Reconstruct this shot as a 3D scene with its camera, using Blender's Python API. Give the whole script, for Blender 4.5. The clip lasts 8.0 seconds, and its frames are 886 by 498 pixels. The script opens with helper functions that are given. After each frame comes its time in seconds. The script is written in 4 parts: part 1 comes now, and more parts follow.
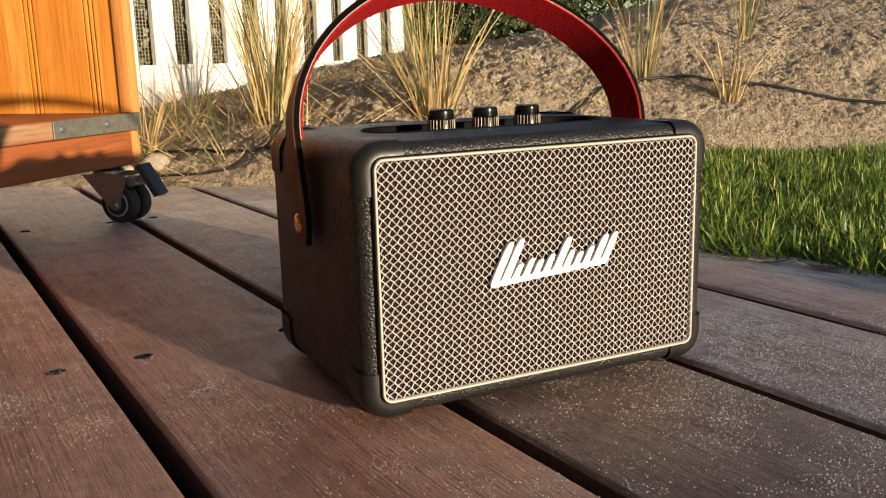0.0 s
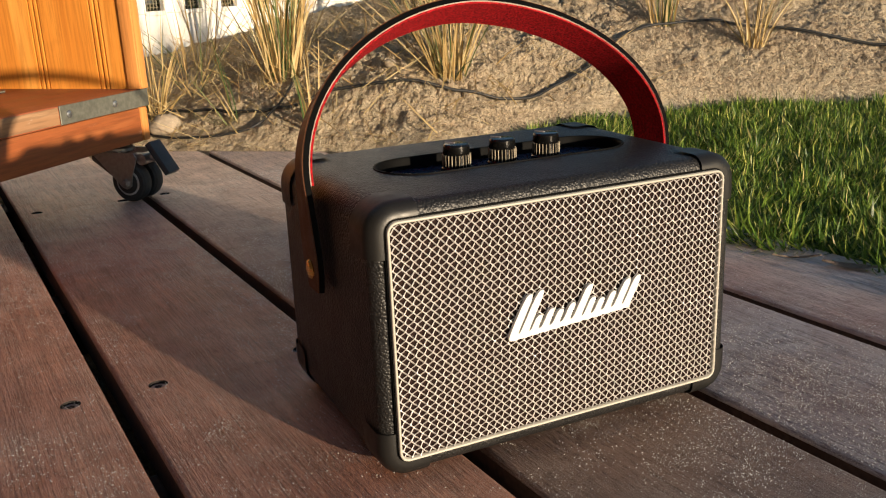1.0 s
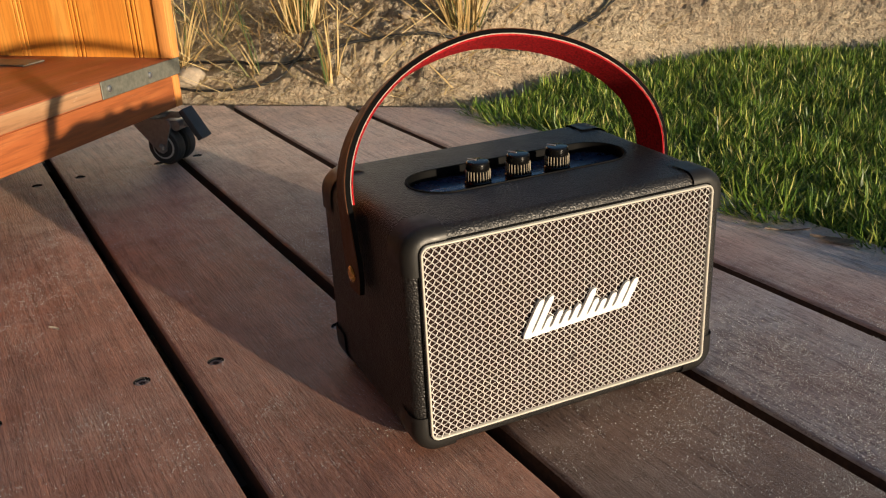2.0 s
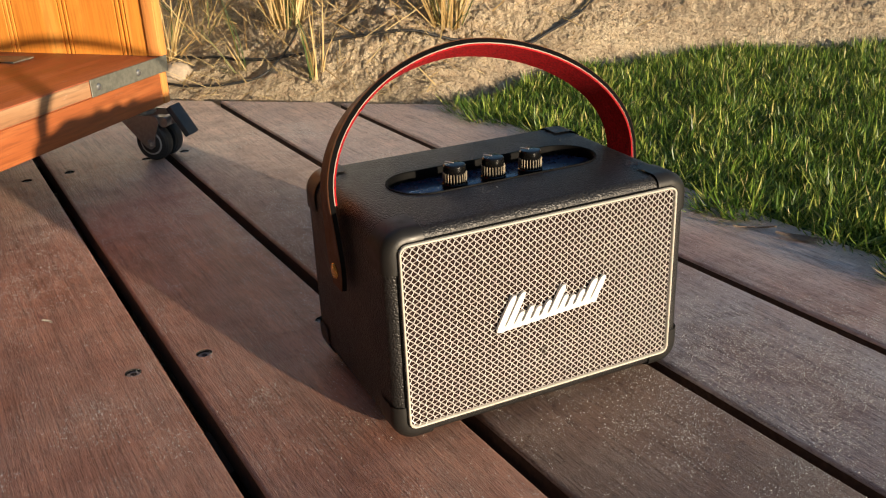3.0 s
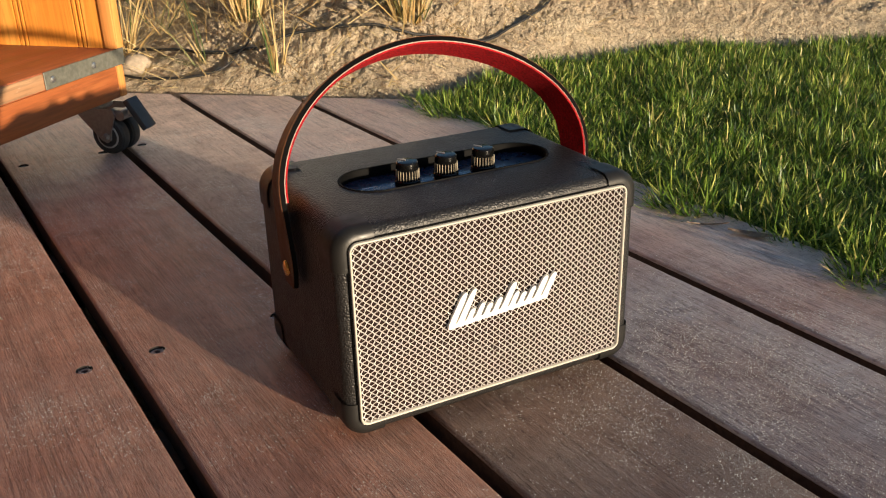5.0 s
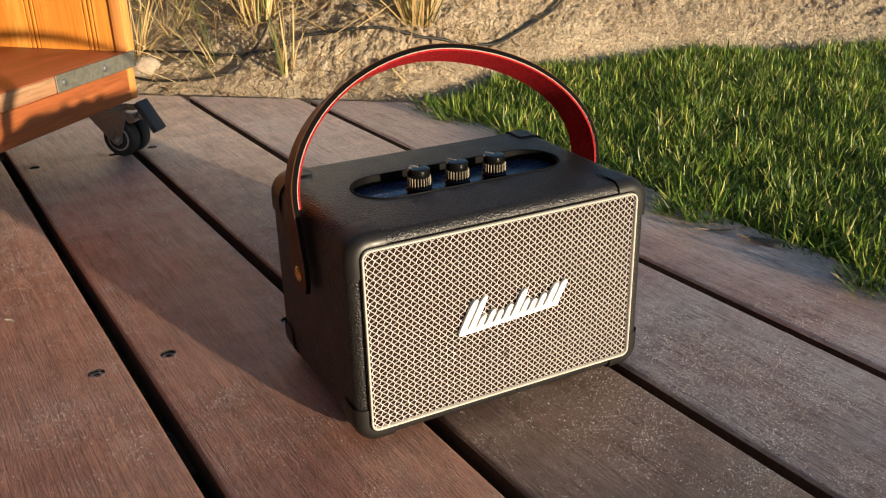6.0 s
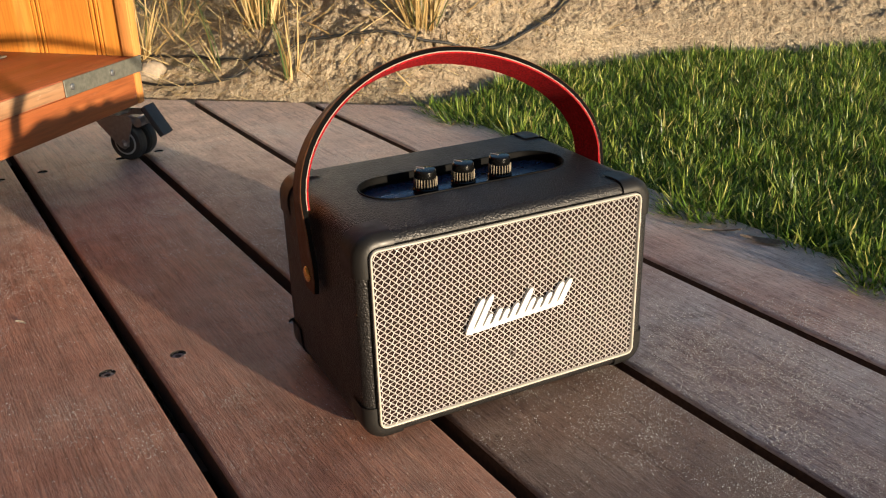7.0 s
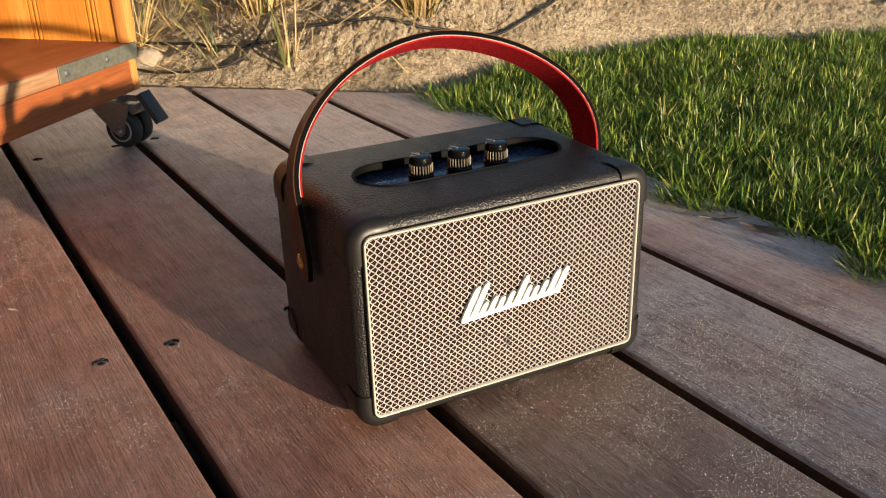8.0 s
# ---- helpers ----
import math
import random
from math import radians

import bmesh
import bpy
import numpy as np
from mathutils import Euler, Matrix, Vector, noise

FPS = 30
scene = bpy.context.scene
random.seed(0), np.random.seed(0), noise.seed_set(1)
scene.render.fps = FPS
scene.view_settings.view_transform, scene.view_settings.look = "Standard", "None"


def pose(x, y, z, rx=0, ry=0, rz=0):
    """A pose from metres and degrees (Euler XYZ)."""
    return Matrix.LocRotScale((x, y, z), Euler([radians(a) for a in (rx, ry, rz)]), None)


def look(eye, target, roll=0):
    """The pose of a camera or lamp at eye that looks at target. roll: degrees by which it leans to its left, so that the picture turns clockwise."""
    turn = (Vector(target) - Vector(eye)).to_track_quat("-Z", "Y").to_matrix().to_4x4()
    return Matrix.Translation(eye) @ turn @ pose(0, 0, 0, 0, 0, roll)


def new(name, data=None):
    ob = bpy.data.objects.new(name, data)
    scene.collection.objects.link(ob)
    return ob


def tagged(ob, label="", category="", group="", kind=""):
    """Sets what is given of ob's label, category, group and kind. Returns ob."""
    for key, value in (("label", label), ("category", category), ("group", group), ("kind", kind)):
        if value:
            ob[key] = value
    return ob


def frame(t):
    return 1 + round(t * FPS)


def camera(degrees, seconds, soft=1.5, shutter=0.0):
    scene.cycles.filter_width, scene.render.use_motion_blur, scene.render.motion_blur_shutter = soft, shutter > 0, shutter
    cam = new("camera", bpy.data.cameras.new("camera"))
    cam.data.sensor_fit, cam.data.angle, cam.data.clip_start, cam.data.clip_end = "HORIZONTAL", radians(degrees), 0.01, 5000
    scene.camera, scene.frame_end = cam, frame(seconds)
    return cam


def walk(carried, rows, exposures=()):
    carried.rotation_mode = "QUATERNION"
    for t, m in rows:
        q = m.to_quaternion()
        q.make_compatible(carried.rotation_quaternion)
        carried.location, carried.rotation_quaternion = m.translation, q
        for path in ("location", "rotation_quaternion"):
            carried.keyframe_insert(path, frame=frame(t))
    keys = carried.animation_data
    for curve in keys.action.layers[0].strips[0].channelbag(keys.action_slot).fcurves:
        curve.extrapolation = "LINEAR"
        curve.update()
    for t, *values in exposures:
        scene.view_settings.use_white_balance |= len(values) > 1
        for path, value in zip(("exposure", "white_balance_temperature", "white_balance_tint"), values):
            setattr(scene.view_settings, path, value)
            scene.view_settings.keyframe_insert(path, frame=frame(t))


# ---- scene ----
cam = camera(52.3, 8.0, soft=1.15)
PATH = [
    (0, (-0.219, -0.431, 0.204), (0.794, 1.244, -0.206), -1.6),
    (0.5, (-0.211, -0.419, 0.237), (0.752, 1.26, -0.267), -2.0),
    (1, (-0.199, -0.402, 0.273), (0.756, 1.256, -0.308), -2.4),
    (1.5, (-0.215, -0.416, 0.335), (0.697, 1.214, -0.38), -2.7),
    (1.7, (-0.223, -0.43, 0.345), (0.671, 1.193, -0.407), -3.0),
    (2.8, (-0.241, -0.473, 0.378), (0.664, 1.138, -0.39), -2.9),
    (3, (-0.241, -0.476, 0.375), (0.676, 1.121, -0.405), -2.5),
    (3.5, (-0.237, -0.475, 0.377), (0.695, 1.122, -0.385), -2.2),
    (4, (-0.23, -0.483, 0.378), (0.756, 1.078, -0.394), -1.5),
    (4.5, (-0.231, -0.484, 0.378), (0.75, 1.068, -0.416), -1.5),
    (6, (-0.236, -0.482, 0.384), (0.728, 1.079, -0.411), -1.4),
    (6.5, (-0.24, -0.484, 0.387), (0.723, 1.081, -0.402), -1.4),
    (7, (-0.243, -0.488, 0.385), (0.718, 1.08, -0.403), -1.7),
    (7.5, (-0.242, -0.489, 0.382), (0.717, 1.075, -0.415), -1.5),
    (8, (-0.236, -0.484, 0.38), (0.718, 1.077, -0.429), -1.7),
]
walk(cam, [(t, look(eye, target, roll)) for t, eye, target, roll in PATH], [(0, 0.82), (1.7, 0.71), (2.8, 1.0), (3.8, 1.04), (8.0, 1.04)])

# ---------------------------------------------------------------- light
SUN_EL, SUN_AZ = radians(5.6), math.atan2(0.2, -0.98)
to_sun = Vector((math.sin(SUN_AZ) * math.cos(SUN_EL), math.cos(SUN_AZ) * math.cos(SUN_EL), math.sin(SUN_EL)))
world = bpy.data.worlds.new("sky")
scene.world = world
world.use_nodes = True
wn = world.node_tree.nodes
sky = wn.new("ShaderNodeTexSky")
sky.sky_type, sky.sun_disc = "NISHITA", False
sky.dust_density, sky.ozone_density = 0.5, 2.3
sky.sun_elevation, sky.sun_rotation = SUN_EL, SUN_AZ % (2 * math.pi)
world.node_tree.links.new(sky.outputs["Color"], wn["Background"].inputs["Color"])
wn["Background"].inputs["Strength"].default_value = 0.110
sun = new("sun", bpy.data.lights.new("sun", "SUN"))
sun.data.energy, sun.data.angle, sun.data.color = 5.0, radians(1.0), (1.0, 0.805, 0.575)
sun.matrix_world = look(to_sun * 20, (0, 0, 0))


# ---------------------------------------------------------------- helpers
def part(name, bm, material, parent=None, label=""):
    me = bpy.data.meshes.new(name)
    bm.normal_update()
    bm.to_mesh(me)
    bm.free()
    return place(name, me, material, parent, label)


def place(name, me, material, parent=None, label=""):
    me.materials.append(material)
    ob = new(name, me)
    ob.parent = parent
    if label:
        ob["label"] = label
    return ob


def arrays(name, verts, faces3=None, faces4=None):
    """A mesh from numpy arrays."""
    me = bpy.data.meshes.new(name)
    loops, starts, n = [], [], 0
    for f in (faces3, faces4):
        if f is not None and len(f):
            loops.append(f.ravel())
            starts.append(n + np.arange(len(f)) * f.shape[1])
            n += f.size
    loops, starts = np.concatenate(loops), np.concatenate(starts)
    me.vertices.add(len(verts))
    me.vertices.foreach_set("co", verts.astype(np.float32).ravel())
    me.loops.add(len(loops))
    me.loops.foreach_set("vertex_index", loops.astype(np.int32))
    me.polygons.add(len(starts))
    me.polygons.foreach_set("loop_start", starts.astype(np.int32))
    me.update(calc_edges=True)
    return me


def smooth(ob, angle=35):
    for p in ob.data.polygons:
        p.use_smooth = True
    ob.data.set_sharp_from_angle(angle=radians(angle))
    return ob


def box(bm, x0, x1, y0, y1, z0, z1, bevel=0.0, seg=2, m=None):
    g = bmesh.ops.create_cube(bm, size=1)
    vs = g["verts"]
    for v in vs:
        v.co = Vector(((x0 + x1) / 2 + v.co.x * (x1 - x0), (y0 + y1) / 2 + v.co.y * (y1 - y0), (z0 + z1) / 2 + v.co.z * (z1 - z0)))
    if bevel:
        es = list({e for v in vs for e in v.link_edges})
        r = bmesh.ops.bevel(bm, geom=es, offset=bevel, segments=seg, profile=0.5, affect="EDGES")
        vs = list({v for f in r["faces"] for v in f.verts} | {v for v in vs if v.is_valid})
    if m is not None:
        bmesh.ops.transform(bm, matrix=m, verts=vs)
    return bm


def lathe(bm, profile, n=40, m=None):
    """Turn a list of (radius, height) round z."""
    rings = []
    for r, z in profile:
        rings.append([bm.verts.new((m or Matrix()) @ Vector((r * math.cos(2 * math.pi * i / n), r * math.sin(2 * math.pi * i / n), z))) for i in range(n)])
    for a, b in zip(rings, rings[1:]):
        for i in range(n):
            bm.faces.new((a[i], a[(i + 1) % n], b[(i + 1) % n], b[i]))
    bm.faces.new(rings[0][::-1])
    bm.faces.new(rings[-1])
    return bm


def rounded(x0, x1, z0, z1, r, seg=6):
    """The outline of a rounded rectangle, counter-clockwise in x, z."""
    pts = []
    for cx, cz, a0 in ((x1 - r, z1 - r, 0), (x0 + r, z1 - r, 90), (x0 + r, z0 + r, 180), (x1 - r, z0 + r, 270)):
        for i in range(seg + 1):
            a = radians(a0 + 90 * i / seg)
            pts.append((cx + r * math.cos(a), cz + r * math.sin(a)))
    return pts


def loft(bm, rings, close=True):
    vr = [[bm.verts.new(p) for p in ring] for ring in rings]
    n = len(vr[0])
    for a, b in zip(vr, vr[1:]):
        for i in range(n):
            bm.faces.new((a[i], a[(i + 1) % n], b[(i + 1) % n], b[i]))
    if close:
        bm.faces.new(vr[0][::-1])
        bm.faces.new(vr[-1])
    return bm


def slab(bm, x0, x1, z0, z1, y0, y1, r, rf, grow=0.0):
    """A box with rounded uprights (r) and rounded rims (rf) in front and behind."""
    rings = []
    for k in range(6):
        a = math.pi / 2 * k / 5
        i = rf * (1 - math.sin(a)) - grow
        rings.append((i, y0 - grow + (rf + grow) * (1 - math.cos(a))))
    back = [(i, y1 + y0 - y) for i, y in reversed(rings)]
    out = []
    for i, y in rings + back:
        out.append([(x, y, z) for x, z in rounded(x0 + i, x1 - i, z0 + i, z1 - i, max(r - i, 0.002))])
    return loft(bm, out)


def tube(bm, pts, r, n=8, taper=None):
    """A round rod along a line of points."""
    pts = [Vector(p) for p in pts]
    rings, up = [], Vector((0.13, 0.21, 0.97))
    for i, p in enumerate(pts):
        d = (pts[min(i + 1, len(pts) - 1)] - pts[max(i - 1, 0)]).normalized()
        s = d.cross(up).normalized()
        t = s.cross(d)
        rr = r * (taper[i] if taper else 1)
        rings.append([p + rr * (s * math.cos(2 * math.pi * k / n) + t * math.sin(2 * math.pi * k / n)) for k in range(n)])
    return loft(bm, rings)


def thing(name, m, label, category, group="", kind=""):
    ob = new(name)
    ob.matrix_world = m
    return tagged(ob, label, category, group, kind)


# ---------------------------------------------------------------- materials
class Mat:
    """A node material with a few short-hands."""

    def __init__(self, name, rough=0.5, metal=0.0, spec=0.5):
        self.m = bpy.data.materials.new(name)
        self.m.use_nodes = True
        self.t = self.m.node_tree
        self.b = self.t.nodes["Principled BSDF"]
        self.b.inputs["Roughness"].default_value = rough
        self.b.inputs["Metallic"].default_value = metal
        self.b.inputs["Specular IOR Level"].default_value = spec

    def n(self, kind, **kw):
        nd = self.t.nodes.new(kind)
        for k, v in kw.items():
            key = k.replace("_", " ")
            if key in nd.inputs:
                nd.inputs[key].default_value = v
        return nd

    def l(self, a, b):
        self.t.links.new(a, b)

    def coord(self, scale=(1, 1, 1), loc=(0, 0, 0), which="Object"):
        c, mp = self.n("ShaderNodeTexCoord"), self.n("ShaderNodeMapping", Scale=scale, Location=loc)
        self.l(c.outputs[which], mp.inputs["Vector"])
        return mp.outputs["Vector"]

    def noise(self, vec, scale, detail=4.0, rough=0.55, dist=0.0):
        nd = self.n("ShaderNodeTexNoise", Scale=scale, Detail=detail, Roughness=rough, Distortion=dist)
        if vec is not None:
            self.l(vec, nd.inputs["Vector"])
        return nd.outputs["Fac"]

    def ramp(self, fac, stops):
        nd = self.n("ShaderNodeValToRGB")
        e = nd.color_ramp.elements
        while len(e) < len(stops):
            e.new(0.5)
        for el, (p, c) in zip(e, stops):
            el.position = p
            el.color = (*c, 1) if isinstance(c, tuple) else (c, c, c, 1)
        self.l(fac, nd.inputs["Fac"])
        return nd.outputs["Color"]

    def mix(self, fac, a, b, mode="MIX"):
        nd = self.t.nodes.new("ShaderNodeMix")
        nd.data_type, nd.blend_type = "RGBA", mode
        for sock, v in ((nd.inputs[0], fac), (nd.inputs[6], a), (nd.inputs[7], b)):
            if isinstance(v, (int, float)):
                sock.default_value = v
            elif isinstance(v, tuple):
                sock.default_value = (*v, 1)
            else:
                self.l(v, sock)
        return nd.outputs[2]

    def color(self, c):
        if isinstance(c, tuple):
            self.b.inputs["Base Color"].default_value = (*c, 1)
        else:
            self.l(c, self.b.inputs["Base Color"])
        return self

    def rough(self, v):
        self.l(v, self.b.inputs["Roughness"])
        return self

    def bump(self, h, strength=0.3, dist=0.001):
        nd = self.n("ShaderNodeBump", Strength=strength, Distance=dist)
        self.l(h, nd.inputs["Height"])
        last = self.b.inputs["Normal"]
        if last.is_linked:
            self.l(last.links[0].from_socket, nd.inputs["Normal"])
        self.l(nd.outputs["Normal"], last)
        return self


def object_random(mt):
    return mt.n("ShaderNodeObjectInfo").outputs["Random"]


def island_random(mt):
    return mt.n("ShaderNodeNewGeometry").outputs["Random Per Island"]


def plain(name, c, rough=0.5, metal=0.0, grain=0.08, scale=300.0, bump=0.1, spec=0.5):
    mt = Mat(name, rough, metal, spec)
    v = mt.coord()
    f = mt.noise(v, scale)
    g = mt.noise(v, scale / 12)
    lo, hi = tuple(x * (1 - grain) for x in c), tuple(min(x * (1 + grain), 1) for x in c)
    a = mt.ramp(f, [(0.3, lo), (0.7, hi)])
    mt.color(mt.mix(mt.ramp(g, [(0.35, 0.0), (0.7, 0.35)]), a, tuple(x * 0.75 for x in c)))
    mt.rough(mt.ramp(g, [(0.3, max(rough - 0.08, 0.02)), (0.7, min(rough + 0.1, 1.0))]))
    mt.bump(f, bump, 0.0004)
    return mt.m


def deck_wood(name, tint, grey, worn):
    """Weathered hardwood: tint scales the wood, grey is the weathered film and worn how much of it shows."""
    mt = Mat(name, 0.5, 0, 0.5)

    def dye(c):
        return tuple(a * b for a, b in zip(c, tint))

    shift = mt.n("ShaderNodeCombineXYZ")
    r = object_random(mt)
    mul = mt.n("ShaderNodeMath")
    mul.operation = "MULTIPLY"
    mt.l(r, mul.inputs[0])
    mul.inputs[1].default_value = 37.0
    mt.l(mul.outputs[0], shift.inputs["X"])
    mt.l(mul.outputs[0], shift.inputs["Y"])
    c = mt.n("ShaderNodeTexCoord")
    add = mt.n("ShaderNodeVectorMath")
    mt.l(c.outputs["Object"], add.inputs[0])
    mt.l(shift.outputs[0], add.inputs[1])
    grain = mt.n("ShaderNodeMapping", Scale=(1, 0.012, 1))
    mt.l(add.outputs[0], grain.inputs["Vector"])
    g = mt.noise(grain.outputs[0], 700, 6, 0.65)
    streak = mt.n("ShaderNodeMapping", Scale=(1, 0.09, 1))
    mt.l(add.outputs[0], streak.inputs["Vector"])
    s = mt.noise(streak.outputs[0], 28, 5, 0.6, 0.6)
    blot = mt.noise(add.outputs[0], 9, 5, 0.6)
    base = mt.ramp(s, [(0.22, dye((0.135, 0.058, 0.038))), (0.5, dye((0.25, 0.125, 0.090))), (0.78, dye((0.37, 0.205, 0.155)))])
    base = mt.mix(mt.ramp(blot, [(0.36, worn * 0.25), (0.68, worn)]), base, grey)
    pos = mt.n("ShaderNodeSeparateXYZ")
    mt.l(c.outputs["Object"], pos.inputs[0])
    mottle = mt.noise(add.outputs[0], 34, 6, 0.7, 0.5)
    base = mt.mix(mt.ramp(mottle, [(0.34, 0.45), (0.5, 0.0)]), base, dye((0.105, 0.047, 0.032)))
    base = mt.mix(mt.ramp(mottle, [(0.54, 0.0), (0.72, 0.4)]), base, dye((0.34, 0.20, 0.155)))
    stain = mt.noise(streak.outputs[0], 11, 4, 0.6)
    base = mt.mix(mt.ramp(stain, [(0.30, 0.5), (0.46, 0.0)]), base, dye((0.09, 0.045, 0.034)))
    specks = mt.noise(add.outputs[0], 1500, 1, 0.5)
    drift = mt.noise(add.outputs[0], 14, 5, 0.7)
    spk = mt.n("ShaderNodeMath")
    spk.operation = "MULTIPLY"
    mt.l(mt.ramp(specks, [(0.53, 0.0), (0.64, 0.75)]), spk.inputs[0])
    mt.l(mt.ramp(drift, [(0.38, 0.12), (0.62, 1.0)]), spk.inputs[1])
    # Sand dust towards the far edge; its paleness also paints in sheen there.
    dust_and_sheen = mt.n("ShaderNodeMath")
    dust_and_sheen.operation = "MULTIPLY"
    near = mt.n("ShaderNodeMath")
    near.operation = "MULTIPLY_ADD"
    mt.l(pos.outputs["X"], near.inputs[0])
    near.inputs[1].default_value = 0.945
    mt.l(pos.outputs["Y"], near.inputs[2])
    mt.l(mt.ramp(near.outputs[0], [(0.40, 0.12), (1.0, 0.95)]), dust_and_sheen.inputs[0])
    mt.l(mt.ramp(mt.noise(add.outputs[0], 22, 6, 0.7), [(0.3, 0.4), (0.65, 0.95)]), dust_and_sheen.inputs[1])
    base = mt.mix(dust_and_sheen.outputs[0], base, (0.88, 0.66, 0.54))
    base = mt.mix(mt.ramp(g, [(0.36, 0.42), (0.52, 0.0)]), base, (0.07, 0.035, 0.025))
    vein = mt.n("ShaderNodeMapping", Scale=(1, 0.10, 1))
    mt.l(add.outputs[0], vein.inputs["Vector"])
    fleck = mt.noise(vein.outputs[0], 150, 5, 0.7, 0.4)
    base = mt.mix(mt.ramp(fleck, [(0.36, 0.34), (0.50, 0.0)]), base, dye((0.075, 0.034, 0.024)))
    base = mt.mix(mt.ramp(fleck, [(0.56, 0.0), (0.70, 0.45)]), base, dye((0.42, 0.27, 0.21)))
    mt.bump(fleck, 0.3, 0.001)
    pits = mt.n("ShaderNodeMapping", Scale=(1, 0.22, 1))
    mt.l(add.outputs[0], pits.inputs["Vector"])
    pit = mt.noise(pits.outputs[0], 520, 3, 0.6)
    base = mt.mix(mt.ramp(pit, [(0.34, 0.5), (0.46, 0.0)]), base, dye((0.085, 0.045, 0.034)))
    mt.bump(pit, 0.5, 0.0012)
    base = mt.mix(spk.outputs[0], base, (0.58, 0.50, 0.42))
    mt.color(base)
    mt.rough(mt.ramp(mt.noise(add.outputs[0], 40, 4), [(0.3, 0.42), (0.7, 0.66)]))
    mt.bump(g, 0.6, 0.0012)
    mt.bump(s, 0.2, 0.001)
    mt.bump(mt.noise(add.outputs[0], 900, 2), 0.25, 0.0004)
    return mt.m


def pine(name, lo, mid, hi, axis=(1, 1, 0.05), rough=0.4, scuff=0.0):
    mt = Mat(name, rough)
    v = mt.coord(axis)
    s = mt.noise(v, 26, 5, 0.6, 0.8)
    g = mt.noise(v, 260, 4, 0.6)
    knots = mt.noise(mt.coord(), 14, 3)
    base = mt.ramp(s, [(0.3, lo), (0.5, mid), (0.7, hi)])
    base = mt.mix(mt.ramp(g, [(0.4, 0.35), (0.55, 0.0)]), base, tuple(x * 0.55 for x in lo))
    base = mt.mix(mt.ramp(knots, [(0.62, 0.0), (0.78, 0.55)]), base, tuple(x * 0.6 for x in lo))
    if scuff:
        w = mt.noise(mt.coord((0.35, 1, 1)), 38, 6, 0.75)
        base = mt.mix(mt.ramp(w, [(0.60, 0.0), (0.72, scuff)]), base, (0.52, 0.40, 0.31))
    mt.color(base).bump(g, 0.2, 0.0006)
    mt.rough(mt.ramp(s, [(0.3, rough), (0.7, rough + 0.15)]))
    return mt.m


def sand_mat():
    mt = Mat("dune_sand", 0.95, 0, 0.15)
    v = mt.coord()
    big, mid, fine = mt.noise(v, 3.5, 4), mt.noise(v, 45, 5, 0.65), mt.noise(v, 700, 3, 0.7)
    base = mt.ramp(mid, [(0.28, (0.36, 0.27, 0.175)), (0.42, (0.66, 0.53, 0.365)), (0.7, (0.80, 0.68, 0.49))])
    base = mt.mix(mt.ramp(fine, [(0.33, 0.45), (0.47, 0.0)]), base, (0.15, 0.105, 0.07))
    base = mt.mix(mt.ramp(mt.noise(v, 190, 4, 0.7), [(0.36, 0.4), (0.50, 0.0)]), base, (0.24, 0.17, 0.11))
    base = mt.mix(mt.ramp(big, [(0.35, 0.3), (0.6, 0.0)]), base, (0.28, 0.18, 0.125))
    # Pits are darkened in colour as well as sunk, painting their shade in.
    pits = mt.noise(v, 110, 3, 0.6)
    base = mt.mix(mt.ramp(pits, [(0.33, 0.5), (0.42, 0.0)]), base, (0.16, 0.11, 0.075))
    mt.color(base)
    mt.bump(mt.ramp(pits, [(0.33, 0.0), (0.45, 1.0)]), 0.8, 0.010)
    mt.bump(fine, 0.9, 0.006)
    mt.bump(mt.noise(v, 170, 4, 0.65), 1.0, 0.012)
    mt.bump(mid, 0.8, 0.014)
    return mt.m


def leather():
    mt = Mat("black_leatherette", 0.45, 0, 0.38)
    v = mt.coord()
    vor = mt.n("ShaderNodeTexVoronoi", Scale=780.0)
    vor.feature = "SMOOTH_F1"
    warp = mt.n("ShaderNodeVectorMath")
    ns = mt.n("ShaderNodeTexNoise", Scale=180.0, Detail=3.0)
    mt.l(v, ns.inputs["Vector"])
    sc = mt.n("ShaderNodeVectorMath")
    sc.operation = "SCALE"
    sc.inputs["Scale"].default_value = 0.0028
    mt.l(ns.outputs["Color"], sc.inputs[0])
    mt.l(v, warp.inputs[0])
    mt.l(sc.outputs[0], warp.inputs[1])
    mt.l(warp.outputs[0], vor.inputs["Vector"])
    h = mt.ramp(vor.outputs["Distance"], [(0.1, 1.0), (0.75, 0.0)])
    base = mt.ramp(mt.noise(v, 30), [(0.3, (0.0120, 0.0116, 0.0118)), (0.7, (0.0170, 0.0162, 0.0160))])
    # Crease shade is painted into the colour along the bump's cells.
    mt.color(mt.mix(mt.ramp(vor.outputs["Distance"], [(0.36, 0.0), (0.70, 0.6)]), base, (0.0015, 0.0015, 0.0015)))
    mt.bump(h, 0.6, 0.0007)
    mt.bump(mt.noise(v, 2600, 2), 0.2, 0.0002)
    mt.rough(mt.ramp(mt.noise(v, 60), [(0.3, 0.39), (0.7, 0.47)]))
    return mt.m


